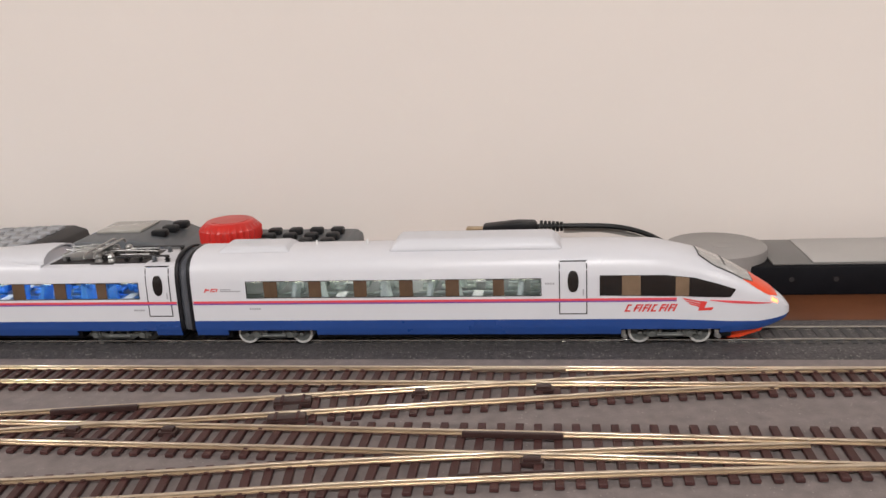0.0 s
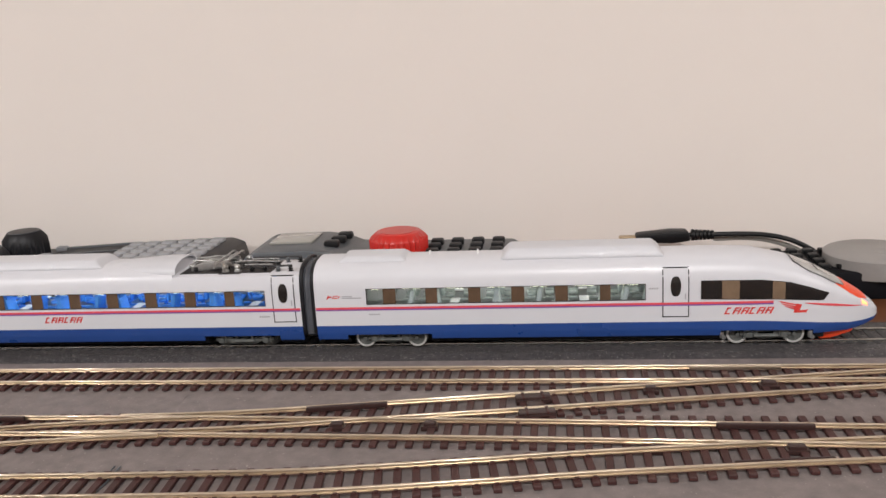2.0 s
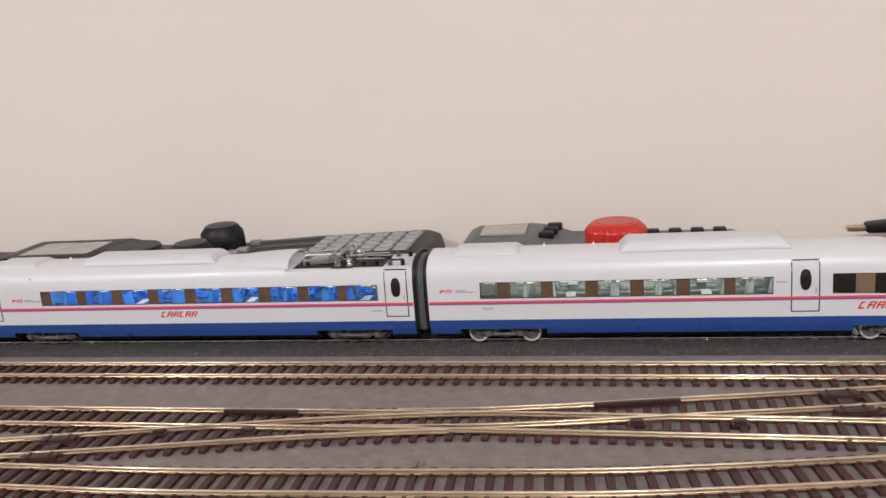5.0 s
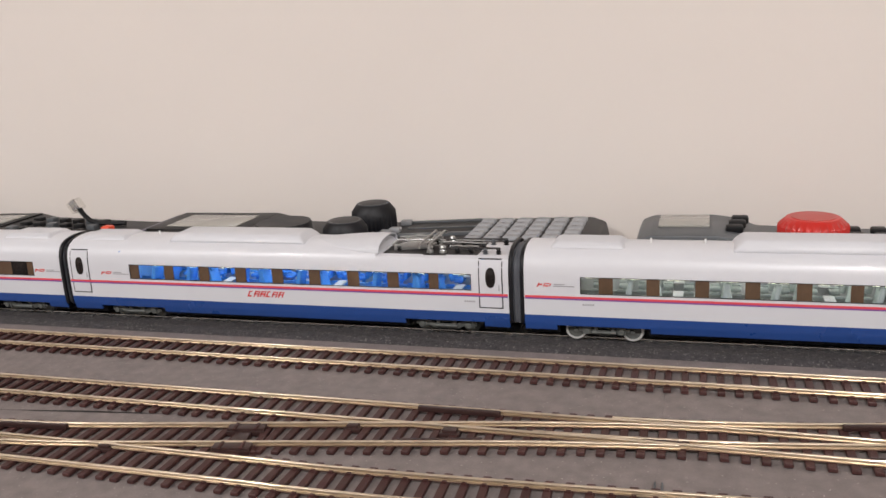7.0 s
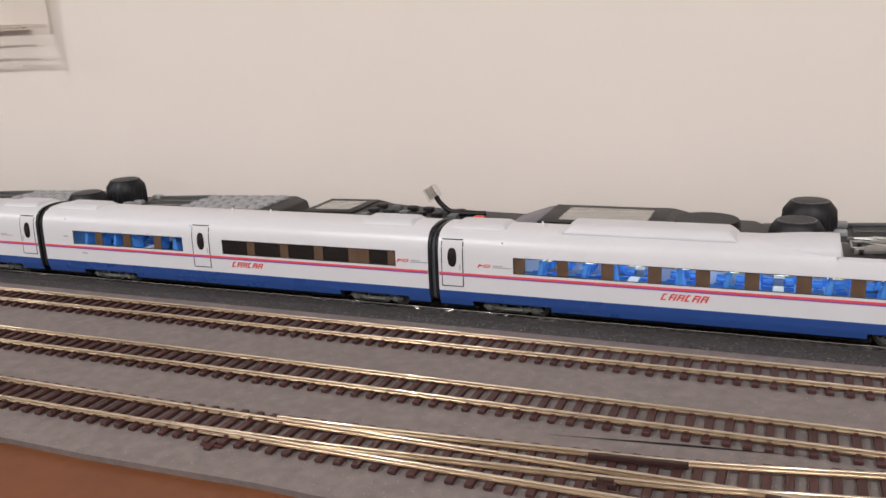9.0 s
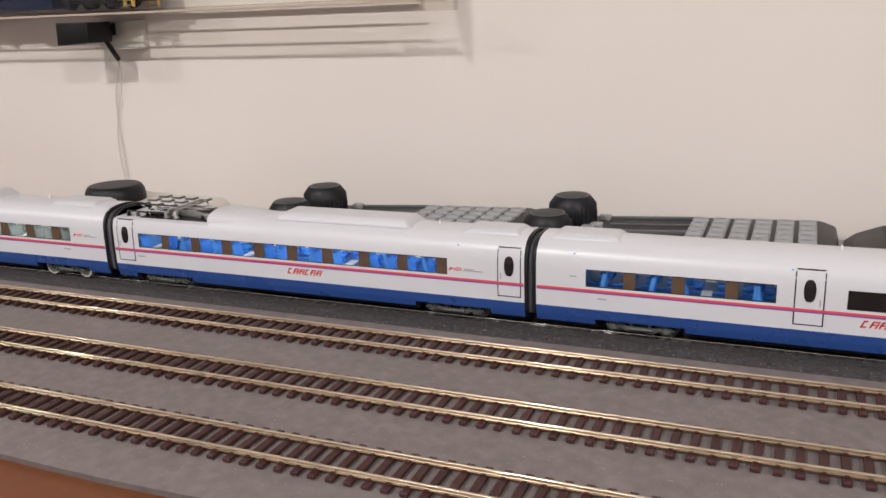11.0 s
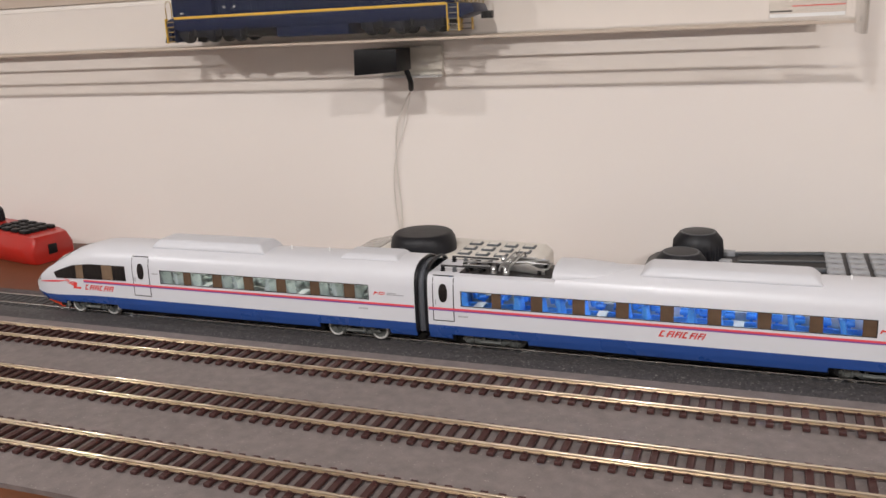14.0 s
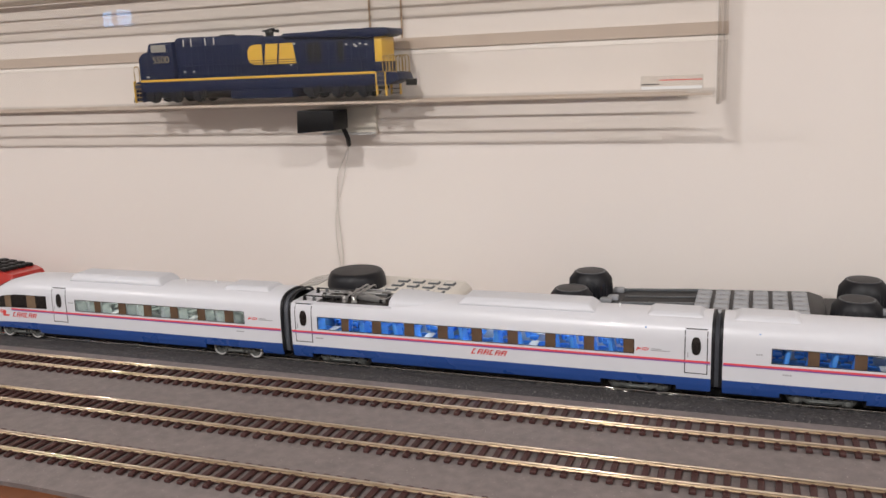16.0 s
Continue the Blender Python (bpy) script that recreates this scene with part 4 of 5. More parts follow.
for side in (-1, 1):
    cab = part("cab_window", decal(HEAD, 22.1, 84.8, lo_cab, hi_cab, side, 0.22, 26, None, 0.4, 4), DARKPANE, head, "dark pointed cab side window")
    for a, b in ((32.4, 41.0), (57.0, 63.2)):
        part("pillar", decal(HEAD, a, b, lambda x: lo_cab(x) + 0.2, lambda x: hi_cab(x) - 0.2, side, 0.3, 3, None, 0.3, 3), CABPILLAR, cab)
    wordmark(HEAD, head, side, 33.5, 15.6)
    # a winged emblem: three feathers and a hooked body
    bm = bmesh.new()
    for quad in EMBLEM:
        own = bmesh.new()
        vs = []
        for lay in (0.14, -0.06):
            ring = []
            for u, z in quad:
                x, z = 60.2 + (u if side < 0 else 14.6 - u), 15.6 + z
                ring.append(own.verts.new((x, side * (HEAD.half_at(x, z) + lay), z)))
            vs.append(ring)
        own.faces.new(vs[0])
        for k in range(4):
            own.faces.new((vs[0][k], vs[0][(k + 1) % 4], vs[1][(k + 1) % 4], vs[1][k]))
        merge(bm, own)
    part("winged_emblem", bm, RED, head, "red winged emblem", smooth=False)
    crest(HEAD, head, side, -173, 27.0)
    small_mark(HEAD, head, side, -150, 17.8)
    small_mark(HEAD, head, side, -3.5, 29.4, 5)
    part("nose_stripe", decal(HEAD, 73, 102.5, lambda x: 20.5 - (x - 73) * 0.125 - 0.5 * math.sin((x - 73) / 29.5 * math.pi), lambda x: 20.8 - (x - 73) * 0.13 + 0.5 * math.sin((x - 73) / 29.5 * math.pi), side, 0.2, 14, None, 0.3, 1), STRIPE, head, smooth=False)
    lamp_ = part("headlamp", decal(HEAD, 102.4, 105.4, lambda x: 18.4 - (x - 101.4) * 0.5, lambda x: 20.6 - (x - 101.4) * 0.7, side, 0.35, 5, None, 0.4, 3), GLOWRED, head, "glowing red tail lamp")


def top_patch(shell, x0, x1, k0, k1, grow, n=14):
    """A panel over the nose's top between profile points, on both sides of the ridge."""
    bm = bmesh.new()
    rings = []
    for i in range(n + 1):
        x = x0 + (x1 - x0) * i / n
        j0 = k0(x) if callable(k0) else k0
        pts = []
        for m in range(9):
            j = j0 + (12 - j0) * m / 8
            a, fr = int(min(11, j)), j - int(min(11, j))
            r = shell.ring(x)
            pts.append((r[a][0] * (1 - fr) + r[a + 1][0] * fr, r[a][1] * (1 - fr) + r[a + 1][1] * fr))
        full = [(-y - grow, z + grow) for y, z in pts[:-1]] + [(0, pts[-1][1] + grow * 1.2)] + [(y + grow, z + grow) for y, z in pts[:-1][::-1]]
        rings.append([bm.verts.new((x, y, z)) for y, z in full])
    for a, b in zip(rings, rings[1:]):
        for k in range(len(a) - 1):
            bm.faces.new((a[k], b[k], b[k + 1], a[k + 1]))
    return bm


ws = part("windscreen", top_patch(HEAD, 69.0, 93.2, lambda x: float(np.interp(x, (69, 75, 88, 93.2), (10.4, 9.3, 8.9, 9.3))), 12, 0.25), mat("tinted_windscreen", (0.30, 0.30, 0.29), 0.06, var=0.2, coat=0.6), head, "grey tinted windscreen")
part("wiper", top_patch(HEAD, 80.5, 81.2, 10.2, 12, 0.4, 2), CHARCOAL, ws)
part("windscreen_seal", top_patch(HEAD, 68.4, 93.6, lambda x: float(np.interp(x, (68.4, 75, 88, 93.6), (10.1, 9.1, 8.75, 9.25))), 12, 0.14), BLACK, ws, "black windscreen seal")
# the tail lamps' red glow over the nose, put on as an orange panel
part("nose_flash", top_patch(HEAD, 88.5, 105.5, lambda x: float(np.interp(x, (88.5, 96, 101, 105.5), (8.8, 7.9, 7.6, 8.6))), 12, 0.1), ORANGE, head, "orange-red panel standing for the tail lamps' glow on the nose")
bm = prism([(79.5, 3.6), (99.5, 5.0), (98.5, 2.6), (88, -1.0), (83, -1.2), (82, 0.6), (79.5, 1.2)], -10.5, 10.5, None, 0.8)
part("plough", bm, ORANGE, head, "orange-red plough under the nose")

# middle car with the pantograph
PANTO = Shell(-455.5, -187.5, False, (-259, -187.5, 41.0))
panto = build_car("pantograph_car", "white pantograph car with blue seats behind lit windows", PANTO, 0,
                  [(-412.8, -207.4, [(-406.8, -389.8), (-383.8, -366.8), (-360.5, -343.7), (-337.1, -320.9), (-314.2, -298.5), (-291.9, -275.9), (-269.2, -253.0), (-246.7, -230.0), (-224.7, -207.4)], False)],
                  [(-453.2, -441.6), (-202.6, -191.0)], [(-222.8, 25.5), (-415, 25.5)], SEATBLUE, GLOWWHITE, False, WHEELS)
part("roof_fairing", hump(-390, -302, 11.5, 44.2, 49.4, 5.5), GREYROOF, panto, "long raised roof fairing")
part("roof_box", hump(-452, -418, 10.5, 44.2, 47.4, 4), GREYROOF, panto, "low roof equipment box")
wd = part("wind_deflector", bulb((-304, -296, -286, -275, -265, -258), (5, 9.0, 12.4, 14.6, 15.4, 15.4), (45.6, 46.2, 46.9, 47.6, 48.0, 47.8), 41.5), GREYROOF, panto, "swelling fairing before the pantograph")
wm = wd.modifiers.new("wall", "SOLIDIFY")
wm.thickness, wm.offset = 0.0008, -1
crisp(wd)
# black plate stands in for the dark inside of the fairing's open end
part("bulkhead", bulb((-262, -261.4), (14.4, 14.4), (47.0, 47.0), 41.2), BLACK, wd, "black plate drawn as the dark opening behind the fairing")
part("roof_deck", box(-256.5, -204.5, -12.6, 12.6, 40.8, 41.25, 0.2), CHARCOAL, panto, "dark deck of the roof well")
pantograph(panto, -257, -190, 39.4)
pins(panto, (-402,))
for side in (-1, 1):
    wordmark(PANTO, panto, side, -337.5, 15.8, 0.95)
    crest(PANTO, panto, side, -433, 26.0)
    small_mark(PANTO, panto, side, -211, 17.4)

# middle car with the unlit half
MIDDLE = Shell(-739.5, -461.5)
middle = build_car("middle_car", "white middle car, half its windows dark and unlit", MIDDLE, 0,
                   [(-713.7, -626.4, [(-713.7, -695.7), (-689.9, -672.8), (-666.6, -648.3), (-642.6, -626.4)], False), (-596.3, -481.5, [(-596.3, -578.9), (-573.7, -555.8), (-550.4, -533.1), (-527.3, -510.6), (-497.7, -486.0)], True)],
                   [(-618.0, -606.3)], [(-687.6, 25.5), (-496.4, 25.5)], SEATBLUE, glow("dim_interior_light", (0.9, 0.97, 1.0), 2.5), False, WHEELS)
part("roof_box", hump(-735, -698, 10.5, 44.2, 47.6, 4), GREYROOF, middle, "low roof equipment box")
part("roof_box", hump(-508, -472, 10.5, 44.2, 47.6, 4), GREYROOF, middle, "low roof equipment box")
pins(middle, (-600, -572))
for side in (-1, 1):
    wordmark(MIDDLE, middle, side, -591, 16.0, 0.92)
    crest(MIDDLE, middle, side, -480.5, 26.2)
    small_mark(MIDDLE, middle, side, -722, 28.0, 4)
    small_mark(MIDDLE, middle, side, -708, 17.4, 5)
gangway(HEAD, -187.0, -179.9, head)
gangway(PANTO, -461.2, -455.9, panto)

# the far half of the train is the same two cars turned round
MIRROR = -600.6
half_turn = Matrix.Rotation(math.pi, 4, "Z")


def turned(car):
    c = copy_thing(car, Matrix.Translation((2 * MIRROR / 1000, TC / 1000, 0)) @ half_turn)
    return c


head_b = turned(head)
panto_b = turned(panto)
tagged(head_b, "white streamlined driving car leading the train, grey seats inside")
tagged(panto_b, "white pantograph car beside the leading car, blue seats inside")
for o in list(head_b.children_recursive):
    if o.name.startswith(("nose_flash",)):
        bpy.data.objects.remove(o)
    elif o.name.startswith("headlamp"):
        o.data = o.data.copy()
        o.data.materials[0] = SCREEN
        o["label"] = "unlit clear headlamp"
for o in head_b.children_recursive:
    if o.name.startswith("wheelset"):
        WHEELS.append(o)
for o in panto_b.children_recursive:
    if o.name.startswith("wheelset"):
        WHEELS.append(o)


# ---- throttles, console and cable lying along the wall behind the train ----
def knurl(seg, depth):
    return lambda k, h: 1 - depth * (k % 2)


def knob(parent, cx, cy, z0, z1, r0, r1, material, label, cap=None, seg=64, depth=0.06):
    prof_ = [(r0 * 0.9, z0), (r0, z0 + 0.8), (r0, z0 + (z1 - z0) * 0.45), (r0 * 0.965, z0 + (z1 - z0) * 0.75), (r1 * 1.06, z1 - 0.9), (r1, z1 - 0.1), (r1 * 0.9, z1)]
    k = part("knob", lathe(prof_ + [(0, z1)], seg, cx, cy, 0, None, lambda i, h: 1 - depth * (i % 2) * (h < z1 - 0.95)), material, parent, label)
    if cap:
        part("cap_ring", lathe([(r1 * 0.94, z1 - 0.3), (r1 * 0.94, z1 + 0.35), (r1 * 0.86, z1 + 0.35), (r1 * 0.86, z1 - 0.3)], 40, cx, cy, 0), SLATE, k)
        part("cap", lathe([(r1 * 0.86, z1 - 0.2), (r1 * 0.86, z1 + 0.25), (r1 * 0.8, z1 + 0.4), (0, z1 + 0.4)], 40, cx, cy, 0), cap, k)
    return k


# handheld with two black knobs, a slot display and a field of grey keys
def twin_knob_throttle(dx, dy, label):
    t = thing("twin_knob_throttle", dx, dy, TABLE_Z, label, "handheld throttle", "twin knob throttles")
    body = [(-521, 0), (-523, 20), (-516, 24.5), (-470, 26.3), (-412, 29), (-338, 31.2), (-329, 28), (-327, 20), (-326, 0)]
    part("case", prism(body, 140, 216, None, 1.6), CHARCOAL, t, "charcoal plastic case")
    part("display_slot", prism([(-464, 26.0), (-464, 27.6), (-412, 29.9), (-412, 28.0)], 172, 205, None, 0.3), BLACK, t, "black glossy display slot")
    for y0, y1 in ((168.5, 171.8), (205.2, 208.5)):
        part("display_bezel", prism([(-468, 25.4), (-468, 28.4), (-409, 31.2), (-409, 28.0)], y0, y1, None, 0.3), SLATE, t)
    part("display_rail", prism([(-463, 27.3), (-463, 28.3), (-413, 30.6), (-413, 29.4)], 187, 188.6), SLATE, t)
    knob(t, -488.5, 190, 24.6, 45.6, 16, 11.5, RUBBER, "black knurled knob", CHARCOAL)
    knob(t, -495.5, 154, 22, 41.5, 15.5, 11.5, RUBBER, "black knurled knob", CHARCOAL)
    for kx, ky in ((-475, 176), (-471, 184), (-470, 206)):
        part("key", box(kx - 4, kx + 4, ky - 3, ky + 3, 25.8, 29.6, 0.9), KEYGREY, t)
    for i in range(6):
        for j in range(5):
            kx, ky = -408 + i * 12.6, 156 + j * 11.6
            z = 29.4 + (kx + 407) * 0.028
            k = part("key", box(kx - 5.1, kx + 5.1, ky - 4.3, ky + 4.3, z - 1.5, z + 2.4, 1.6, seg=3), KEYGREY, t)
            part("key_mark", box(kx - 2.0, kx + 1.2, ky - 1.0, ky + 0.6, z + 2.2, z + 2.4), SLATE, k)
    return t


first = twin_knob_throttle(0, 0, "charcoal handheld throttle with two black knobs and grey keys")
for dx, dy in ((-528, -2), (-711, -10)):
    copy_thing(first, pose(dx / 1000, dy / 1000, TABLE_Z / 1000))

# slate handheld with the red knob
rk = thing("red_knob_throttle", 2, -16, TABLE_Z + 4, "slate grey handheld throttle with a big red knob", "handheld throttle")
part("case", prism([(-308, -4), (-308, 22), (-305, 30), (-298, 33), (-262, 33.6), (-247, 31.6), (-236, 27), (-186, 25.5), (-130, 25.0), (-126, 22), (-126, -4)], 158, 214, None, 1.6), SLATE, rk, "slate grey plastic case")
part("display", prism([(-294, 33.2), (-294, 34.6), (-264, 34.9), (-264, 33.4)], 178, 206, None, 0.3), SCREEN, rk, "blank grey display")
for kx, ky in ((-250, 176), (-248, 188), (-246, 200)):
    part("key", box(kx - 5, kx + 5, ky - 3.5, ky + 3.5, 31, 35.8, 1.4), BLACK, rk)
rkn = part("knob", lathe([(18.5, 24), (19.6, 25), (19.8, 34.0), (19.4, 35.0), (15.2, 38.9), (14.4, 39.3), (0, 39.3)], 60, -206, 184, 0, None, lambda k, h: 1 - 0.075 * (k % 2) * (h < 38.6)), mat("bright_red_plastic", (0.52, 0.02, 0.014), 0.35, var=0.06, coat=0.2), rk, "bright red ribbed knob")
part("cap", lathe([(12.4, 39.1), (12.4, 39.7), (0, 39.8)], 40, -206, 184, 0), mat("pale_red_plastic", (0.48, 0.06, 0.05), 0.4, var=0.05), rkn)
for i in range(4):
    for j in range(3):
        part("key", box(-182 + i * 14 - 4.2, -182 + i * 14 + 4.2, 172 + j * 14 - 3.6, 172 + j * 14 + 3.6, 24.6, 29.4, 1.3), BLACK, rk)

# dark handheld with display and flat dial
hs = thing("dial_handset", 0, 0, TABLE_Z, "dark handset with a pale display and a flat black dial", "handheld throttle")
part("case", prism([(-683, 0), (-683, 18), (-676, 25), (-656, 32), (-646, 33), (-572, 34), (-563, 32), (-552, 28), (-520, 27.5), (-512, 24), (-512, 0)], 138, 209, None, 1.8), CHARCOAL, hs, "charcoal plastic case")
part("end_plate", prism([(-676, 25.6), (-656, 32.7), (-651, 33.2), (-652, 31.5), (-672, 24.5)], 150, 202, None, 0.3), mat("violet_grey_plastic", (0.11, 0.10, 0.14), 0.35, var=0.08), hs, "violet-grey end plate")
part("display_bezel", box(-650, -572, 152, 205, 33.0, 34.2, 0.3), BLACK, hs, "black display bezel")
part("display", box(-638, -582, 160, 195, 34.0, 34.8, 0.3), SCREEN, hs, "pale blank display")
part("dial", lathe([(18, 27), (20, 28.5), (20, 35.4), (19, 37.4), (0, 37.8)], 56, -546.5, 165, 0, None, knurl(56, 0.012)), RUBBER, hs, "flat black dial")

# low key panel with a modular plug standing up behind it
kp = thing("key_panel", 0, 0, TABLE_Z, "dark key panel with small display and black keys", "handheld throttle")
part("case", prism([(-852, 0), (-852, 20), (-846, 25), (-832, 30.5), (-790, 31), (-776, 28), (-700, 25.5), (-672, 25), (-668, 22), (-668, 0)], 148, 212, None, 1.4), CHARCOAL, kp, "charcoal plastic case")
part("display_bezel", prism([(-832, 29.8), (-832, 31.2), (-790, 31.9), (-790, 30.2)], 164, 209, None, 0.3), BLACK, kp)
part("display", prism([(-826, 30.8), (-826, 31.7), (-797, 32.2), (-797, 31.2)], 172, 200, None, 0.2), SCREEN, kp)
for i in range(6):
    for j in range(3):
        part("key", box(-782 + i * 12.5 - 3.6, -782 + i * 12.5 + 3.6, 166 + j * 15 - 3.4, 166 + j * 15 + 3.4, 26.5 - i * 0.35, 31.5 - i * 0.35, 1.0), BLACK if (i + j) % 3 else SLATE, kp)
part("red_key", box(-700, -692.5, 165, 173, 24.5, 31.8, 1.2), ORANGE, kp, "orange-red key")
pl = thing("modular_plug_cable", 0, 0, TABLE_Z, "short black cable ending in a clear modular plug", "cable")
part("cable", tube(smoothcurve([(-700, 196, 27.5), (-714, 192, 28), (-724, 189, 29.5), (-731, 188, 35), (-735, 188, 40.5)], 6), 1.9), BLACK, pl)
bm = bmesh.new()
merge(bm, box(-4.2, 4.2, -4.5, 4.5, 0, 9.5, 0.6), Matrix.Translation((-735, 188, 39)) @ Matrix.Rotation(radians(-32), 4, "Y"))
part("plug", bm, ACRYLIC, pl, "clear plastic plug").visible_shadow = False
for k in range(4):
    bm = bmesh.new()
    merge(bm, box(-3.0 + k * 1.7, -2.2 + k * 1.7, -2.5, -1.5, 1, 9.0), Matrix.Translation((-735, 188, 39)) @ Matrix.Rotation(radians(-32), 4, "Y"))
    part("contact", bm, CHROME, pl)

# cream handheld with the black knob
wt = thing("cream_throttle", 0, 0, TABLE_Z, "cream handheld throttle with a big black knob", "handheld throttle")
part("case", prism([(-1452, 0), (-1450, 17), (-1440, 24), (-1412, 30), (-1304, 27.5), (-1299, 23), (-1299, 0)], 134, 200, None, 1.5), CREAM, wt, "cream plastic case")
part("display", prism([(-1441, 24.5), (-1418, 29.6), (-1416, 29.2), (-1440, 23.6)], 160, 200, None, 0.2), SCREEN, wt, "grey display")
knob(wt, -1384.5, 166, 25, 41.4, 23.4, 19.5, RUBBER, "smooth black knob", None, 48, 0.004)
for i in range(4):
    for j in range(3):
        z = 28.4 - (i * 13) * 0.02
        k = part("key", box(-1352 + i * 13 - 4.5, -1352 + i * 13 + 4.5, 160 + j * 13 - 3.8, 160 + j * 13 + 3.8, z - 1, z + 1.4, 0.8), SLATE, wt)
        part("key_face", box(-1352 + i * 13 - 3.2, -1352 + i * 13 + 3.2, 160 + j * 13 - 2.5, 160 + j * 13 + 2.5, z + 1.3, z + 1.7, 0.1), CREAM, k)

# red handheld
rt = thing("red_throttle", -1730, 169, TABLE_Z, "orange-red handheld throttle with black keypad and knob", "handheld throttle", rz=-12)
REDCASE = mat("orange_red_case", (0.40, 0.015, 0.009), 0.32, var=0.08, scale=40, coat=0.25)
bm = bmesh.new()
rings = []
for x, w, zt in ((-124, 20, 27), (-80, 21, 26.5), (-14, 22, 25), (-1.5, 20, 23.5), (0, 18.5, 21.5)):
    rings.append([bm.verts.new(p) for p in ((x, -w + 3, 0.4), (x, -w, 5), (x, -w, zt - 10), (x, -w + 5, zt), (x, w - 5, zt), (x, w, zt - 10), (x, w, 5), (x, w - 3, 0.4))])
for a, b in zip(rings, rings[1:]):
    for k in range(8):
        bm.faces.new((a[k], a[(k + 1) % 8], b[(k + 1) % 8], b[k]))
bm.faces.new(rings[0][::-1])
bm.faces.new(rings[-1])
bmesh.ops.bevel(bm, geom=[e for e in bm.edges if e.calc_face_angle(0) > 0.3], offset=1.2, segments=3, affect="EDGES")
part("case", bm, REDCASE, rt, "glossy orange-red plastic case")
part("socket", box(-1.5, 0.7, -4.5, 3.5, 7, 15.5, 0.4), BLACK, rt, "black modular socket")
for i in range(4):
    for j in range(4):
        zt = 30.4 - i * -0.3
        part("key", box(-19 - i * 13 - 4.6, -19 - i * 13 + 4.6, -11.5 + j * 7.7 - 3.0, -11.5 + j * 7.7 + 3.0, 24.0 + i * 0.25, 28.0 + i * 0.25, 0.9), BLACK, rt)
knob(rt, -96, 0, 26, 39, 15, 12.5, RUBBER, "black knob")

# long black console with a grey dial
DIALGREY = mat("dove_grey_plastic", (0.28, 0.265, 0.255), 0.5, var=0.08)
co = thing("console", 0, 0, TABLE_Z, "low black console with a grey top and round grey dial", "control console")
part("case", box(24, 430, 136, 192, 0, 17.2, 1.2), mat("dull_black_metal", (0.006, 0.006, 0.008), 0.6, var=0.3, scale=60, spec=0.12), co, "black metal case")
for i in range(9):
    for j in range(4):
        part("vent_rib", box(30 + i * 10, 36.5 + i * 10, 144 + j * 12.4, 150 + j * 12.4, 17.1, 20.0, 0.8), BLACK, co)
part("top_plate", box(124, 428, 138, 191, 17.3, 18.3, 0.4), mat("dark_grey_top", (0.14, 0.135, 0.13), 0.35, var=0.08), co)
part("label_plate", box(146, 420, 139, 190, 18.4, 18.9, 0.2), SILVER, co, "pale silver panel")
part("dial", lathe([(27, 11.4), (29.2, 11.9), (29.5, 13), (29.3, 23.2), (28, 24.2), (0, 24.2)], 110, 96, 161, 0, None, lambda k, h: 1 - 0.022 * (k % 2) * (h < 23.0)), DIALGREY, co, "round ribbed grey dial")
part("dial_dimple", lathe([(6.5, 24.1), (6.2, 24.45), (3.5, 24.3), (0, 24.2)], 30, 100, 158, 0), DIALGREY, co)
for sx in (134, 158, 250, 340):
    part("screw", lathe([(0, 0), (1.5, 0), (1.2, -0.8), (0, -1.1)], 16, sx, 135.9, 9.5, None, None, "y"), CHARCOAL, co)

us = thing("usb_cable", 0, 0, TABLE_Z, "black cable with a metal-tipped plug leaning on the console", "cable")
part("plug_tip", box(-56, -44.5, 202, 209, 23.0, 26.2, 0.4), mat("brassy_metal", (0.55, 0.42, 0.26), 0.3, 1.0, var=0.1), us, "bare metal plug tip")
part("plug_body", prism([(-45, 22), (-45, 28), (-22, 30.2), (-10, 29.8), (-8, 23), (-20, 21.5)], 199.5, 211, None, 1.6), BLACK, us)
for k in range(6):
    part("strain_relief_rib", lathe([(2.2, -1.1), (4.0 - k * 0.16, -0.9), (4.0 - k * 0.16, 0.9), (2.2, 1.1)], 18, -6.5 + k * 2.6, 205.5, 26 - k * 0.05, None, None, "x"), BLACK, us)
part("cable", tube(smoothcurve([(-9, 205.5, 26), (8, 205.8, 26), (38, 206.5, 25), (58, 207, 20.5), (74, 207.5, 12), (82, 208, 2.2), (96, 209, 2.0)], 6), 1.7), BLACK, us)
part("second_cable", tube(smoothcurve([(8, 209.5, 22), (34, 210.5, 21.5), (54, 211, 17), (70, 211, 9), (78, 211.5, 2)], 6), 1.7), mat("grey_cable", (0.30, 0.285, 0.26), 0.5, var=0.06), us)


# ---- acrylic display case on the wall, with a model locomotive ----
case = thing("display_case", -1560, 0, 0, "clear acrylic wall display case with several shelves", "display case")
CX0, CX1 = -740, 449


def clear(name, bm, label="", material=ACRYLIC, shadow=True):
    ob = part(name, bm, material, case, label, smooth=False)
    ob.visible_shadow = shadow
    return ob


# brownish like the shadow lines that these strips give
SHADETAN = mat("shadow_strip_tan", (0.52, 0.43, 0.36), 0.3, var=0.04)
for n, z in enumerate((164.0, 262.0, 360.0)):
    clear("shelf", box(CX0, CX1 - 6, 176, 227, z, z + 3.2), "clear acrylic shelf")
    # opaque strips added to throw each shelf's shadow lines and band on the wall
    for y, w in ((175.6, 0.8), (188.6, 0.7), (205.1, 0.8), (219.5, 5.0)):
        part("shelf_strip", box(CX0, CX1 - (6 if y < 180 else 26), y, y + w, z + 0.2, z + 1.7, 0.15), SHADETAN, case, smooth=False)
clear("front_panel", box(CX0, CX1 - 4, 170.5, 173.0, 163, 420), "clear acrylic front panel", FRONTSHEET, False)
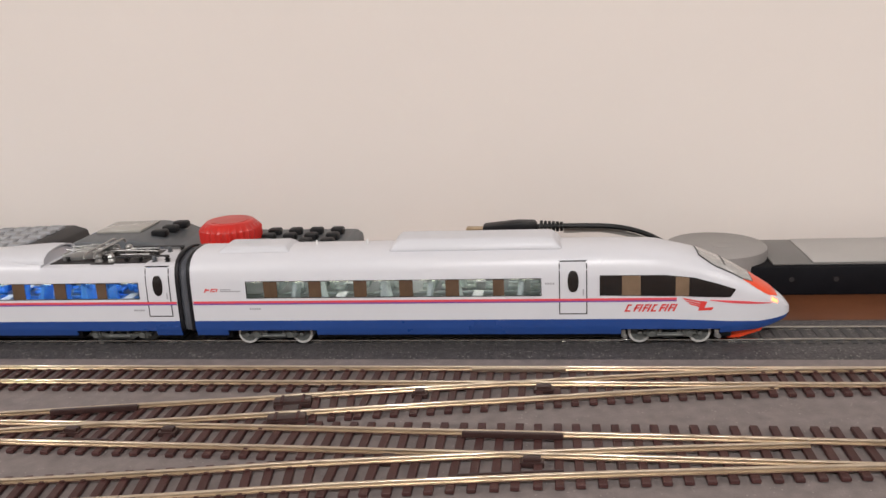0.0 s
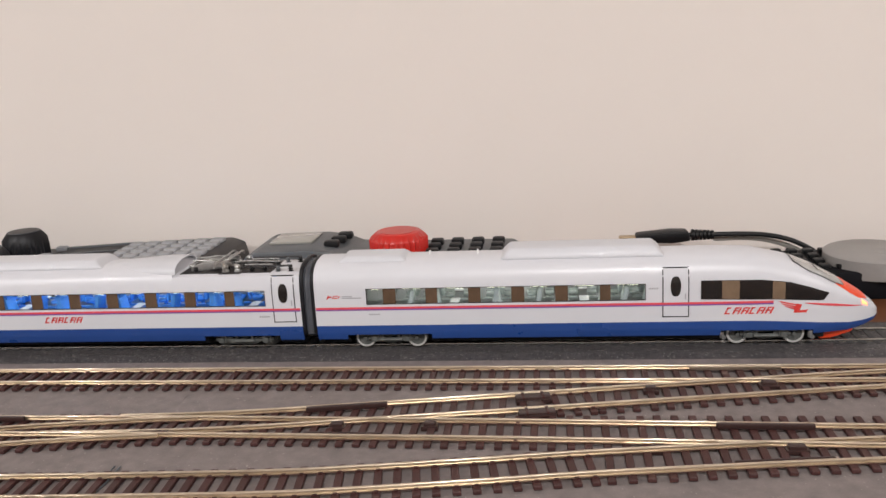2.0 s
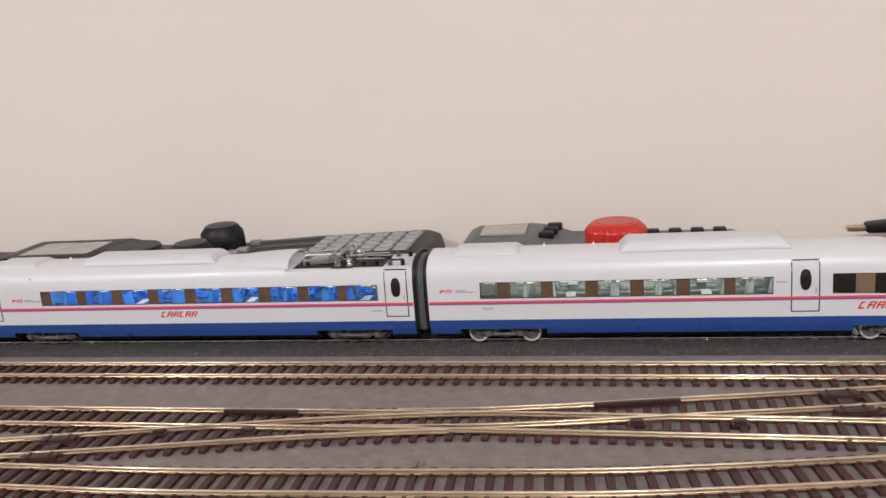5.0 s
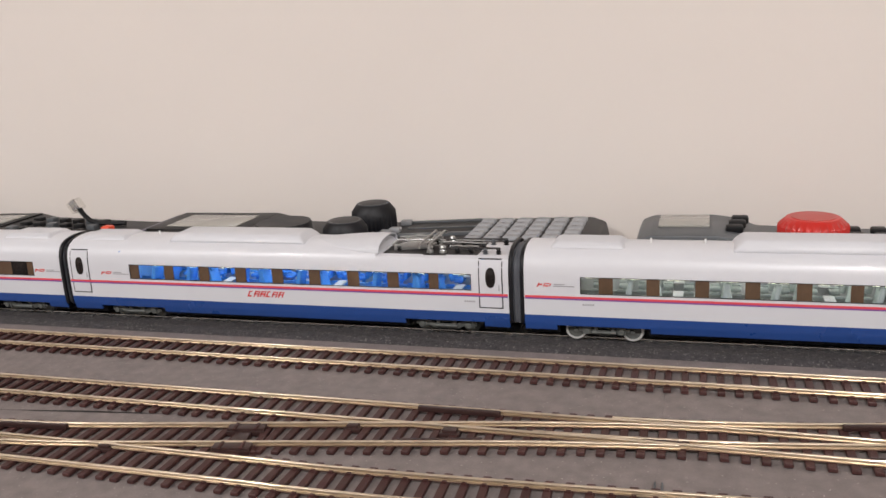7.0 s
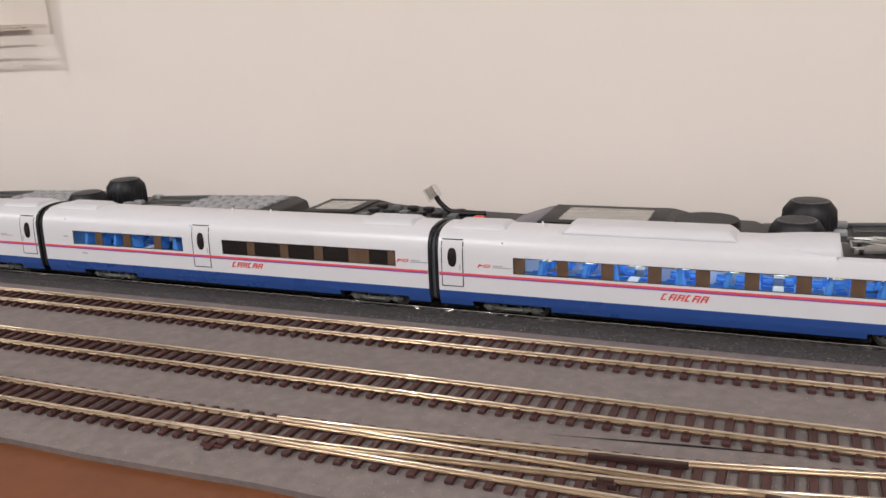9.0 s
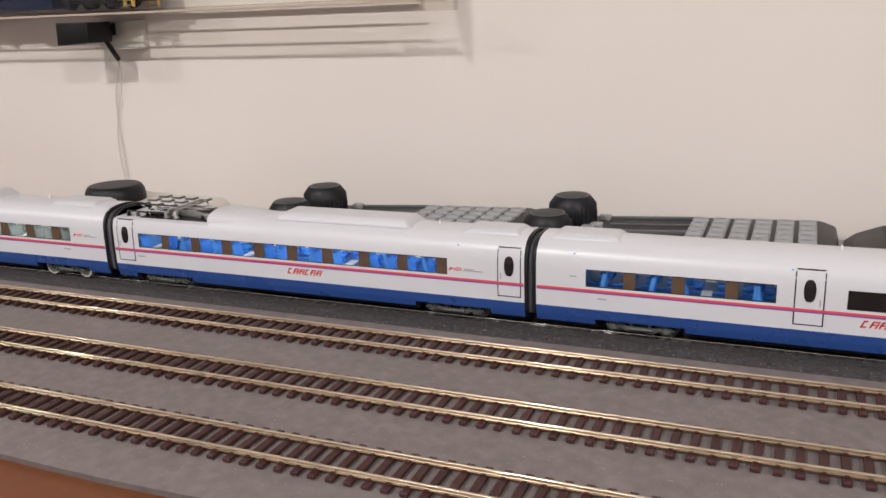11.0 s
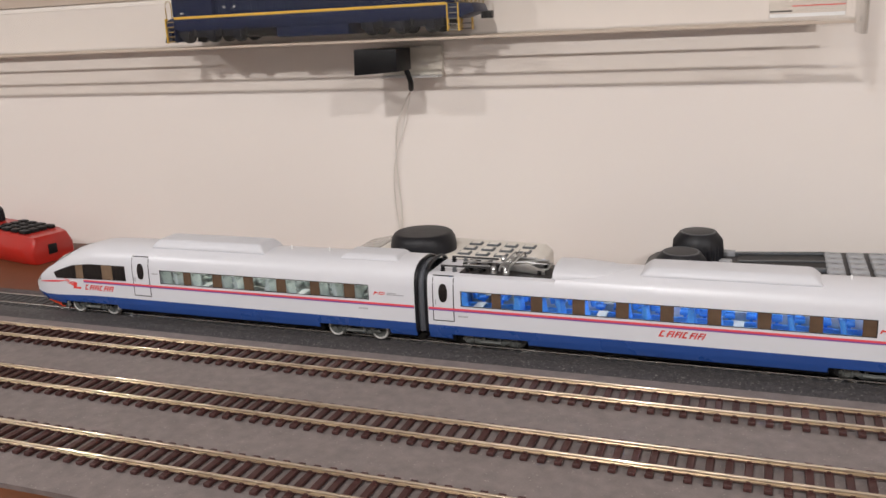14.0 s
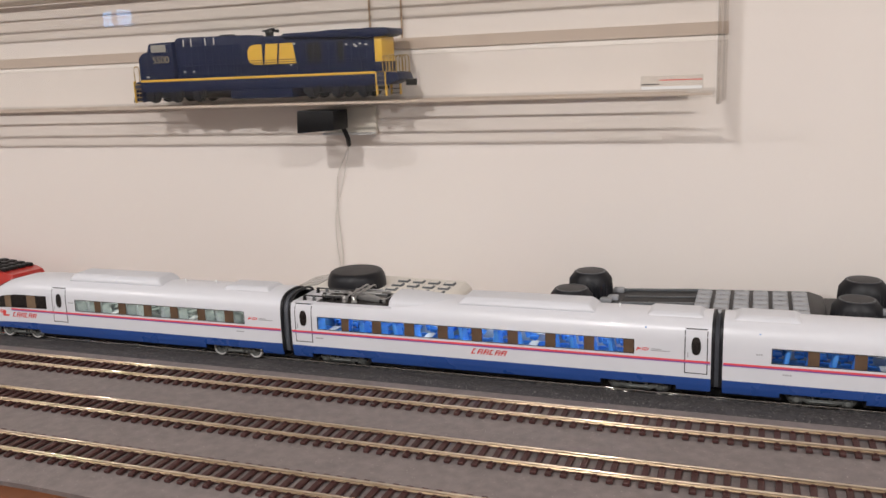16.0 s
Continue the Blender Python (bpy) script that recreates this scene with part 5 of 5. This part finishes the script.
clear("end_panel", box(CX1 - 3, CX1, 173.2, 227, 158, 420), "clear acrylic end panel", THICKACRYLIC)
clear("end_edge", box(CX1 - 2.2, CX1 + 0.2, 171.8, 173.1, 160, 420))
clear("end_rear_edge", box(CX1 + 0.2, CX1 + 1.6, 224.0, 227.4, 158, 420))
# tan strip on the wall in place of the upper shelf's shadow band
part("mounting_strip", box(CX0, CX1 + 2, 226.2, 227.8, 204.6, 213.4), SHADETAN, case)
# white strip in place of the highlight line just below that shadow
part("lower_mounting_strip", box(CX0, CX1 + 2, 227.55, 227.9, 200.4, 204.5), mat("bright_line_white", (0.86, 0.81, 0.76), 0.4, var=0.02), case, "white strip standing for the bright line under the shadow band")
# two thin tan uprights close to the wall
for x in (172, 200):
    upright = thing("hanging_cord", -1560 + x, 225.6, 213.5, "thin tan upright strand close to the wall in the display case", "cord", "cords in the case")
    part("strand", tube([(0, 0, 0), (0.6, 0, 100), (0, 0, 206)], 0.9), mat("tan_strand", (0.36, 0.25, 0.16), 0.7, var=0.1), upright)

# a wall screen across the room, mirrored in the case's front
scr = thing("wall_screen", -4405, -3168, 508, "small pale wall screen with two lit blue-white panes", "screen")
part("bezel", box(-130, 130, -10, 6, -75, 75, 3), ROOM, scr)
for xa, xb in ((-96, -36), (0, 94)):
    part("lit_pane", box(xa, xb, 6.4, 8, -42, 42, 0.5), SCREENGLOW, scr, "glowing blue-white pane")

tag = thing("label_block", -1143, 174.6, 168.2, "small clear label block with red and dark lines", "label")
part("block", box(-20.5, 20.5, -1.2, 3, 0, 9.6, 0.5), ACRYLIC, tag).visible_shadow = False
part("red_line", box(-8, 20, -1.8, -1.3, 6.4, 7.0), RED, tag)
part("dark_line", box(-20, -8, -1.8, -1.3, 3.6, 4.4), BLACK, tag)
part("white_line", box(-20, 20, -1.8, -1.3, 0.6, 2.6), TABLEWHITE, tag)

LX, LY, LZ = -1470.0, 197.4, 168.6
loco = thing("model_locomotive", LX, LY, LZ, "dark blue diesel model locomotive with yellow stripe and rear panel", "model locomotive")
part("frame", prism([(-124, 13), (-124, 17), (-119, 19), (116, 19), (122, 18), (124, 13), (112, 9), (-112, 9)], -15, 15, None, 0.6), LOCOBLUE, loco)
part("hood", prism([(-81, 19.2), (-81, 52), (-77, 53.6), (-8, 52.6), (-6, 51), (20, 50.4), (24, 51), (103, 50.4), (103, 19.2)], -11.4, 11.4, None, 0.8), LOCOBLUE, loco, "long dark blue engine hood")
part("cab", prism([(-107.5, 19.2), (-107.5, 44), (-105.5, 49), (-104, 50), (-84, 50.4), (-81.4, 50.4), (-81.4, 19.2)], -15, 15, None, 0.8), LOCOBLUE, loco, "blue driver's cab")
part("short_nose", prism([(-119, 19.2), (-119, 38), (-114.5, 42), (-107.9, 43.6), (-107.9, 19.2)], -13, 13, None, 1.0), LOCOBLUE, loco, "sloping blue short hood")
part("radiator", prism([(22, 49.4), (26, 51.8), (64, 52.2), (114, 52.2), (116, 51.4), (116, 47.4), (110, 45.8), (104, 45.8), (60, 47.6)], -15.2, 15.2, None, 0.5), LOCOBLUE, loco, "overhanging radiator hood")
part("rear_panel", box(103.2, 109.5, -12, 12, 19.2, 45.7, 0.4), YELLOW, loco, "yellow rear panel")
part("rear_panel_base", box(103.0, 109.9, -12.3, 12.3, 19.4, 27, 0.2), LOCOBLUE, loco)
DULLYELLOW = mat("dull_yellow_rail", (0.36, 0.24, 0.08), 0.5, var=0.15)
DULLSTEEL = mat("dull_step_metal", (0.20, 0.19, 0.17), 0.5, var=0.15)
PALE = mat("pale_paint_mark", (0.55, 0.54, 0.52), 0.5, var=0.05)


def road_number(parent, x, y, z, size):
    cu = bpy.data.curves.new("road_number", "FONT")
    cu.body, cu.size, cu.extrude, cu.align_x = "5500", size / 1000, 0.00015, "LEFT"
    tmp = bpy.data.objects.new("road_number", cu)
    me = bpy.data.meshes.new_from_object(tmp)
    bpy.data.objects.remove(tmp)
    me.materials.append(mat("tan_lettering", (0.24, 0.20, 0.14), 0.5, var=0.08))
    ob = new("road_number", me)
    ob.parent = parent
    ob.matrix_basis = pose(x / 1000, y / 1000, z / 1000, 90)
    ob["label"] = "pale yellow road number 5500"


road_number(loco, -102.5, -15.25, 33.2, 8.6)
for s in (-1, 1):
    y0, y1 = sorted((s * 14.9, s * 15.3))
    part("cab_window", box(-103, -88, y0, y1, 42.4, 48.4, 0.1), SCREEN, loco, "pale cab side window")
    part("yellow_stripe", box(-117, 104, y0, y1, 18.0, 19.8, 0.1), YELLOW, loco)
    y0, y1 = sorted((s * 11.3, s * 11.7))
    for shape in ([(-10.5, 33), (-8, 29.6), (-4, 28.6), (3.0, 28.6), (3.0, 44.6), (-4, 44.6), (-8, 43.4), (-10.5, 40)], [(4.5, 28.6), (16, 28.6), (18, 44.6), (7, 44.6)], [(17.5, 28.6), (34, 28.6), (31.5, 44.6), (20, 44.6)]):
        part("logo_block", prism(shape, y0, y1), YELLOW, loco, "plain yellow emblem block", smooth=False)
    part("logo_line", box(-9, 34, y0 - 0.12, y1 + 0.12, 31.6, 32.1), LOCOBLUE, loco, smooth=False)
    for x in (-72.7, -65, -51, -42.6):
        part("lifting_bar", box(x, x + 1.0, y0, y1 + 0.1, 46, 52, 0.1), PALE, loco, smooth=False)
    for x, z in ((-74, 24.5), (-65, 24.5), (-110, 21.5), (78, 40.5), (85, 40), (86.5, 38.8), (90, 40.6), (95, 39.8), (28, 26.5), (32, 43), (-20, 9)):
        part("data_mark", box(x, x + 2.0, min(s * 11.3, s * 15.2) if abs(x) > 100 else y0 - 0.05, max(s * 11.3, s * 15.2) if abs(x) > 100 else y1 + 0.05, z, z + 1.3), PALE, loco, smooth=False)
    for k in range(9):
        x = 38 + k * 6.6
        part("grille", box(x, x + 5.4, y0, y1, 28, 44, 0.1), BLACK if k in (1, 2, 5) else LOCOBLUE, loco, smooth=False)
    for k in range(9):
        x = -78 + k * 6.8
        part("door_panel", box(x, x + 6.2, y0, y1, 22, 46, 0.2), LOCOBLUE, loco, smooth=False)
    for x in (-124, 105):
        for k in range(5):
            part("step", box(x, x + 7, min(s * 12.5, s * 15.4), max(s * 12.5, s * 15.4), 1.5 + k * 3.6, 2.2 + k * 3.6), DULLYELLOW if x < 0 else DULLSTEEL, loco, smooth=False)
        part("step_side", box(x - 0.8, x, min(s * 12.5, s * 15.6), max(s * 12.5, s * 15.6), 0.8, 19, 0.1), YELLOW, loco, smooth=False)
        part("step_side", box(x + 7, x + 7.8, min(s * 12.5, s * 15.6), max(s * 12.5, s * 15.6), 0.8, 19, 0.1), YELLOW if x > 0 else LOCOBLUE, loco, smooth=False)
    part("handrail", tube([(-78, s * 14.4, 30), (98, s * 14.4, 30)], 0.3), LOCOBLUE, loco)
    for k in range(7):
        part("stanchion", tube([(-76 + k * 28, s * 14.4, 19), (-76 + k * 28, s * 14.4, 30)], 0.3), LOCOBLUE, loco)
    for x in (-122, 112.5, 115.5, 118.5):
        part("end_rail", tube(smoothcurve([(x - 2.4, s * 13, 17), (x - 2.4, s * 13, 30), (x + 2.4, s * 13, 30), (x + 2.4, s * 13, 17)], 3), 0.45), DULLYELLOW, loco)
part("fuel_tank", box(-29, 30, -14, 14, 1.6, 17, 1.6), LOCOBLUE, loco, "dark blue fuel tank")
part("air_tank", lathe([(0, -14), (5, -14), (6.2, -12), (6.2, 12), (5, 14), (0, 14)], 24, -44, -8, 9, None, None, "x"), BLACK, loco, "black air reservoir")
part("plough", prism([(-128, 1.2), (-123, 14), (-121, 14), (-121, 1.2)], -14, 14, None, 0.3), LOCOBLUE, loco)
TRUCK = mat("grimy_blue_truck", (0.009, 0.010, 0.016), 0.6, var=0.4, scale=200, spec=0.2)
for x in (-87, 67):
    tk = part("truck", box(x - 28, x + 34, -13.2, 13.2, 4.4, 13, 0.8), TRUCK, loco, "dark six-wheel truck")
    for dx in (-21, 2, 25):
        for s in (-1, 1):
            part("wheel", lathe([(0, -1.4), (5.8, -1.4), (5.8, 1.4), (0, 1.4)], 24, x + dx, s * 9.3, 5.8, None, None, "y"), BLACK, tk)
            part("axle_box", box(x + dx - 3.2, x + dx + 3.2, s * 14 - 1, s * 14 + 1, 2.4, 9.2, 0.5), TRUCK, tk)
            part("spring", lathe([(0, 0), (1.6, 0), (1.6, 5), (0, 5)], 10, x + dx + 9, s * 14, 5.5), BLACK, tk)
for x in (-130, 128):
    part("coupler", box(x - 4, x + 4, -2.2, 2.2, 8, 13, 0.6), BLACK, loco)
for k in range(3):
    part("roof_fan", lathe([(7.5, 51.6), (7.5, 52.8), (6.6, 53.1), (0, 52.9)], 24, 62 + k * 17, 0, 0), LOCOBLUE, loco)
hn = part("horn", box(1, 8, -0.8, 0.8, 50, 55.0, 0.3), BLACK, loco)
for dx, dz in ((-2, 55.4), (3, 56.2), (7, 55)):
    part("trumpet", lathe([(0.6, -3), (1.4, 3), (0, 3)], 12, 3 + dx, 0, dz, None, None, "x"), BLACK, hn)
part("exhaust", box(-42, -30, -3, 3, 52.6, 54.4, 0.4), BLACK, loco)

# plug-in power supply under the shelf, with its wires
ps = thing("power_adapter", -1420, 0, 138, "black power adapter fixed under the display case", "power adapter")
part("case", prism([(-17, 3.5), (-16, 21.5), (16.5, 21), (16.5, 5.5)], 180, 206, None, 0.8), BLACK, ps, "black plastic case")
# pale plate with a white lip, mostly in place of the adapter's wall shadow
part("bracket", box(-14, 34, 222, 227.6, -1, 21.5, 0.8), mat("wall_shadow_tan", (0.62, 0.58, 0.52), 0.45, var=0.04), ps, "pale plate standing mostly for the adapter's shadow on the wall")
part("arm", box(-14, 6, 206.2, 222.2, 10, 20, 0.5), BLACK, ps)
part("bracket_lip", box(-12, 34, 213, 222, -1, 0.6, 0.2), TABLEWHITE, ps)
part("strain_relief", tube([(14.5, 200, 7), (15.5, 206, -3), (12, 214, -9)], 2.0), BLACK, ps)
WIRE = mat("white_wire", (0.66, 0.62, 0.57), 0.5, var=0.04)
part("wire", tube(smoothcurve([(12, 214, -9), (4, 222, -18), (-6, 225.6, -36), (-9, 226.4, -60), (-8, 226.4, -85), (-7, 226.4, -105), (-8, 226.2, -138), (-4, 222, -144)], 8), 0.5), WIRE, ps, "thin white wire")
part("second_wire", tube(smoothcurve([(12, 214, -9), (6, 222, -20), (-2, 225.8, -42), (-11, 226.4, -70), (-12, 226.4, -95), (-10, 226.4, -118), (-10, 226.2, -140), (-5, 222, -145)], 8), 0.4), WIRE, ps)


# ---- what moves: the train rolls slowly along its track, its wheels turning ----
def motions():
    for car, turn in ((head, 0), (panto, 0), (middle, 0), (panto_b, 1), (head_b, 1)):
        base = (2 * MIRROR / 1000 if turn else 0.0)
        walk(car, [(t, pose(base + s, TC / 1000, 0, 0, 0, 180 * turn)) for t, s in TRAIN_RUN])
    ts = [0.3 * k for k in range(54)]
    if ts[-1] < 16.0:
        ts.append(16.0)
    tt, sv = [a for a, _ in TRAIN_RUN], [b for _, b in TRAIN_RUN]
    for w in WHEELS:
        sign = -1 if w.parent in (head_b, panto_b) else 1
        x, y, z = w.location
        walk(w, [(min(t, 16.0), pose(x, y, z) @ Matrix.Rotation(sign * float(np.interp(t, tt, sv)) / 0.0053, 4, "Y")) for t in ts])


motions()
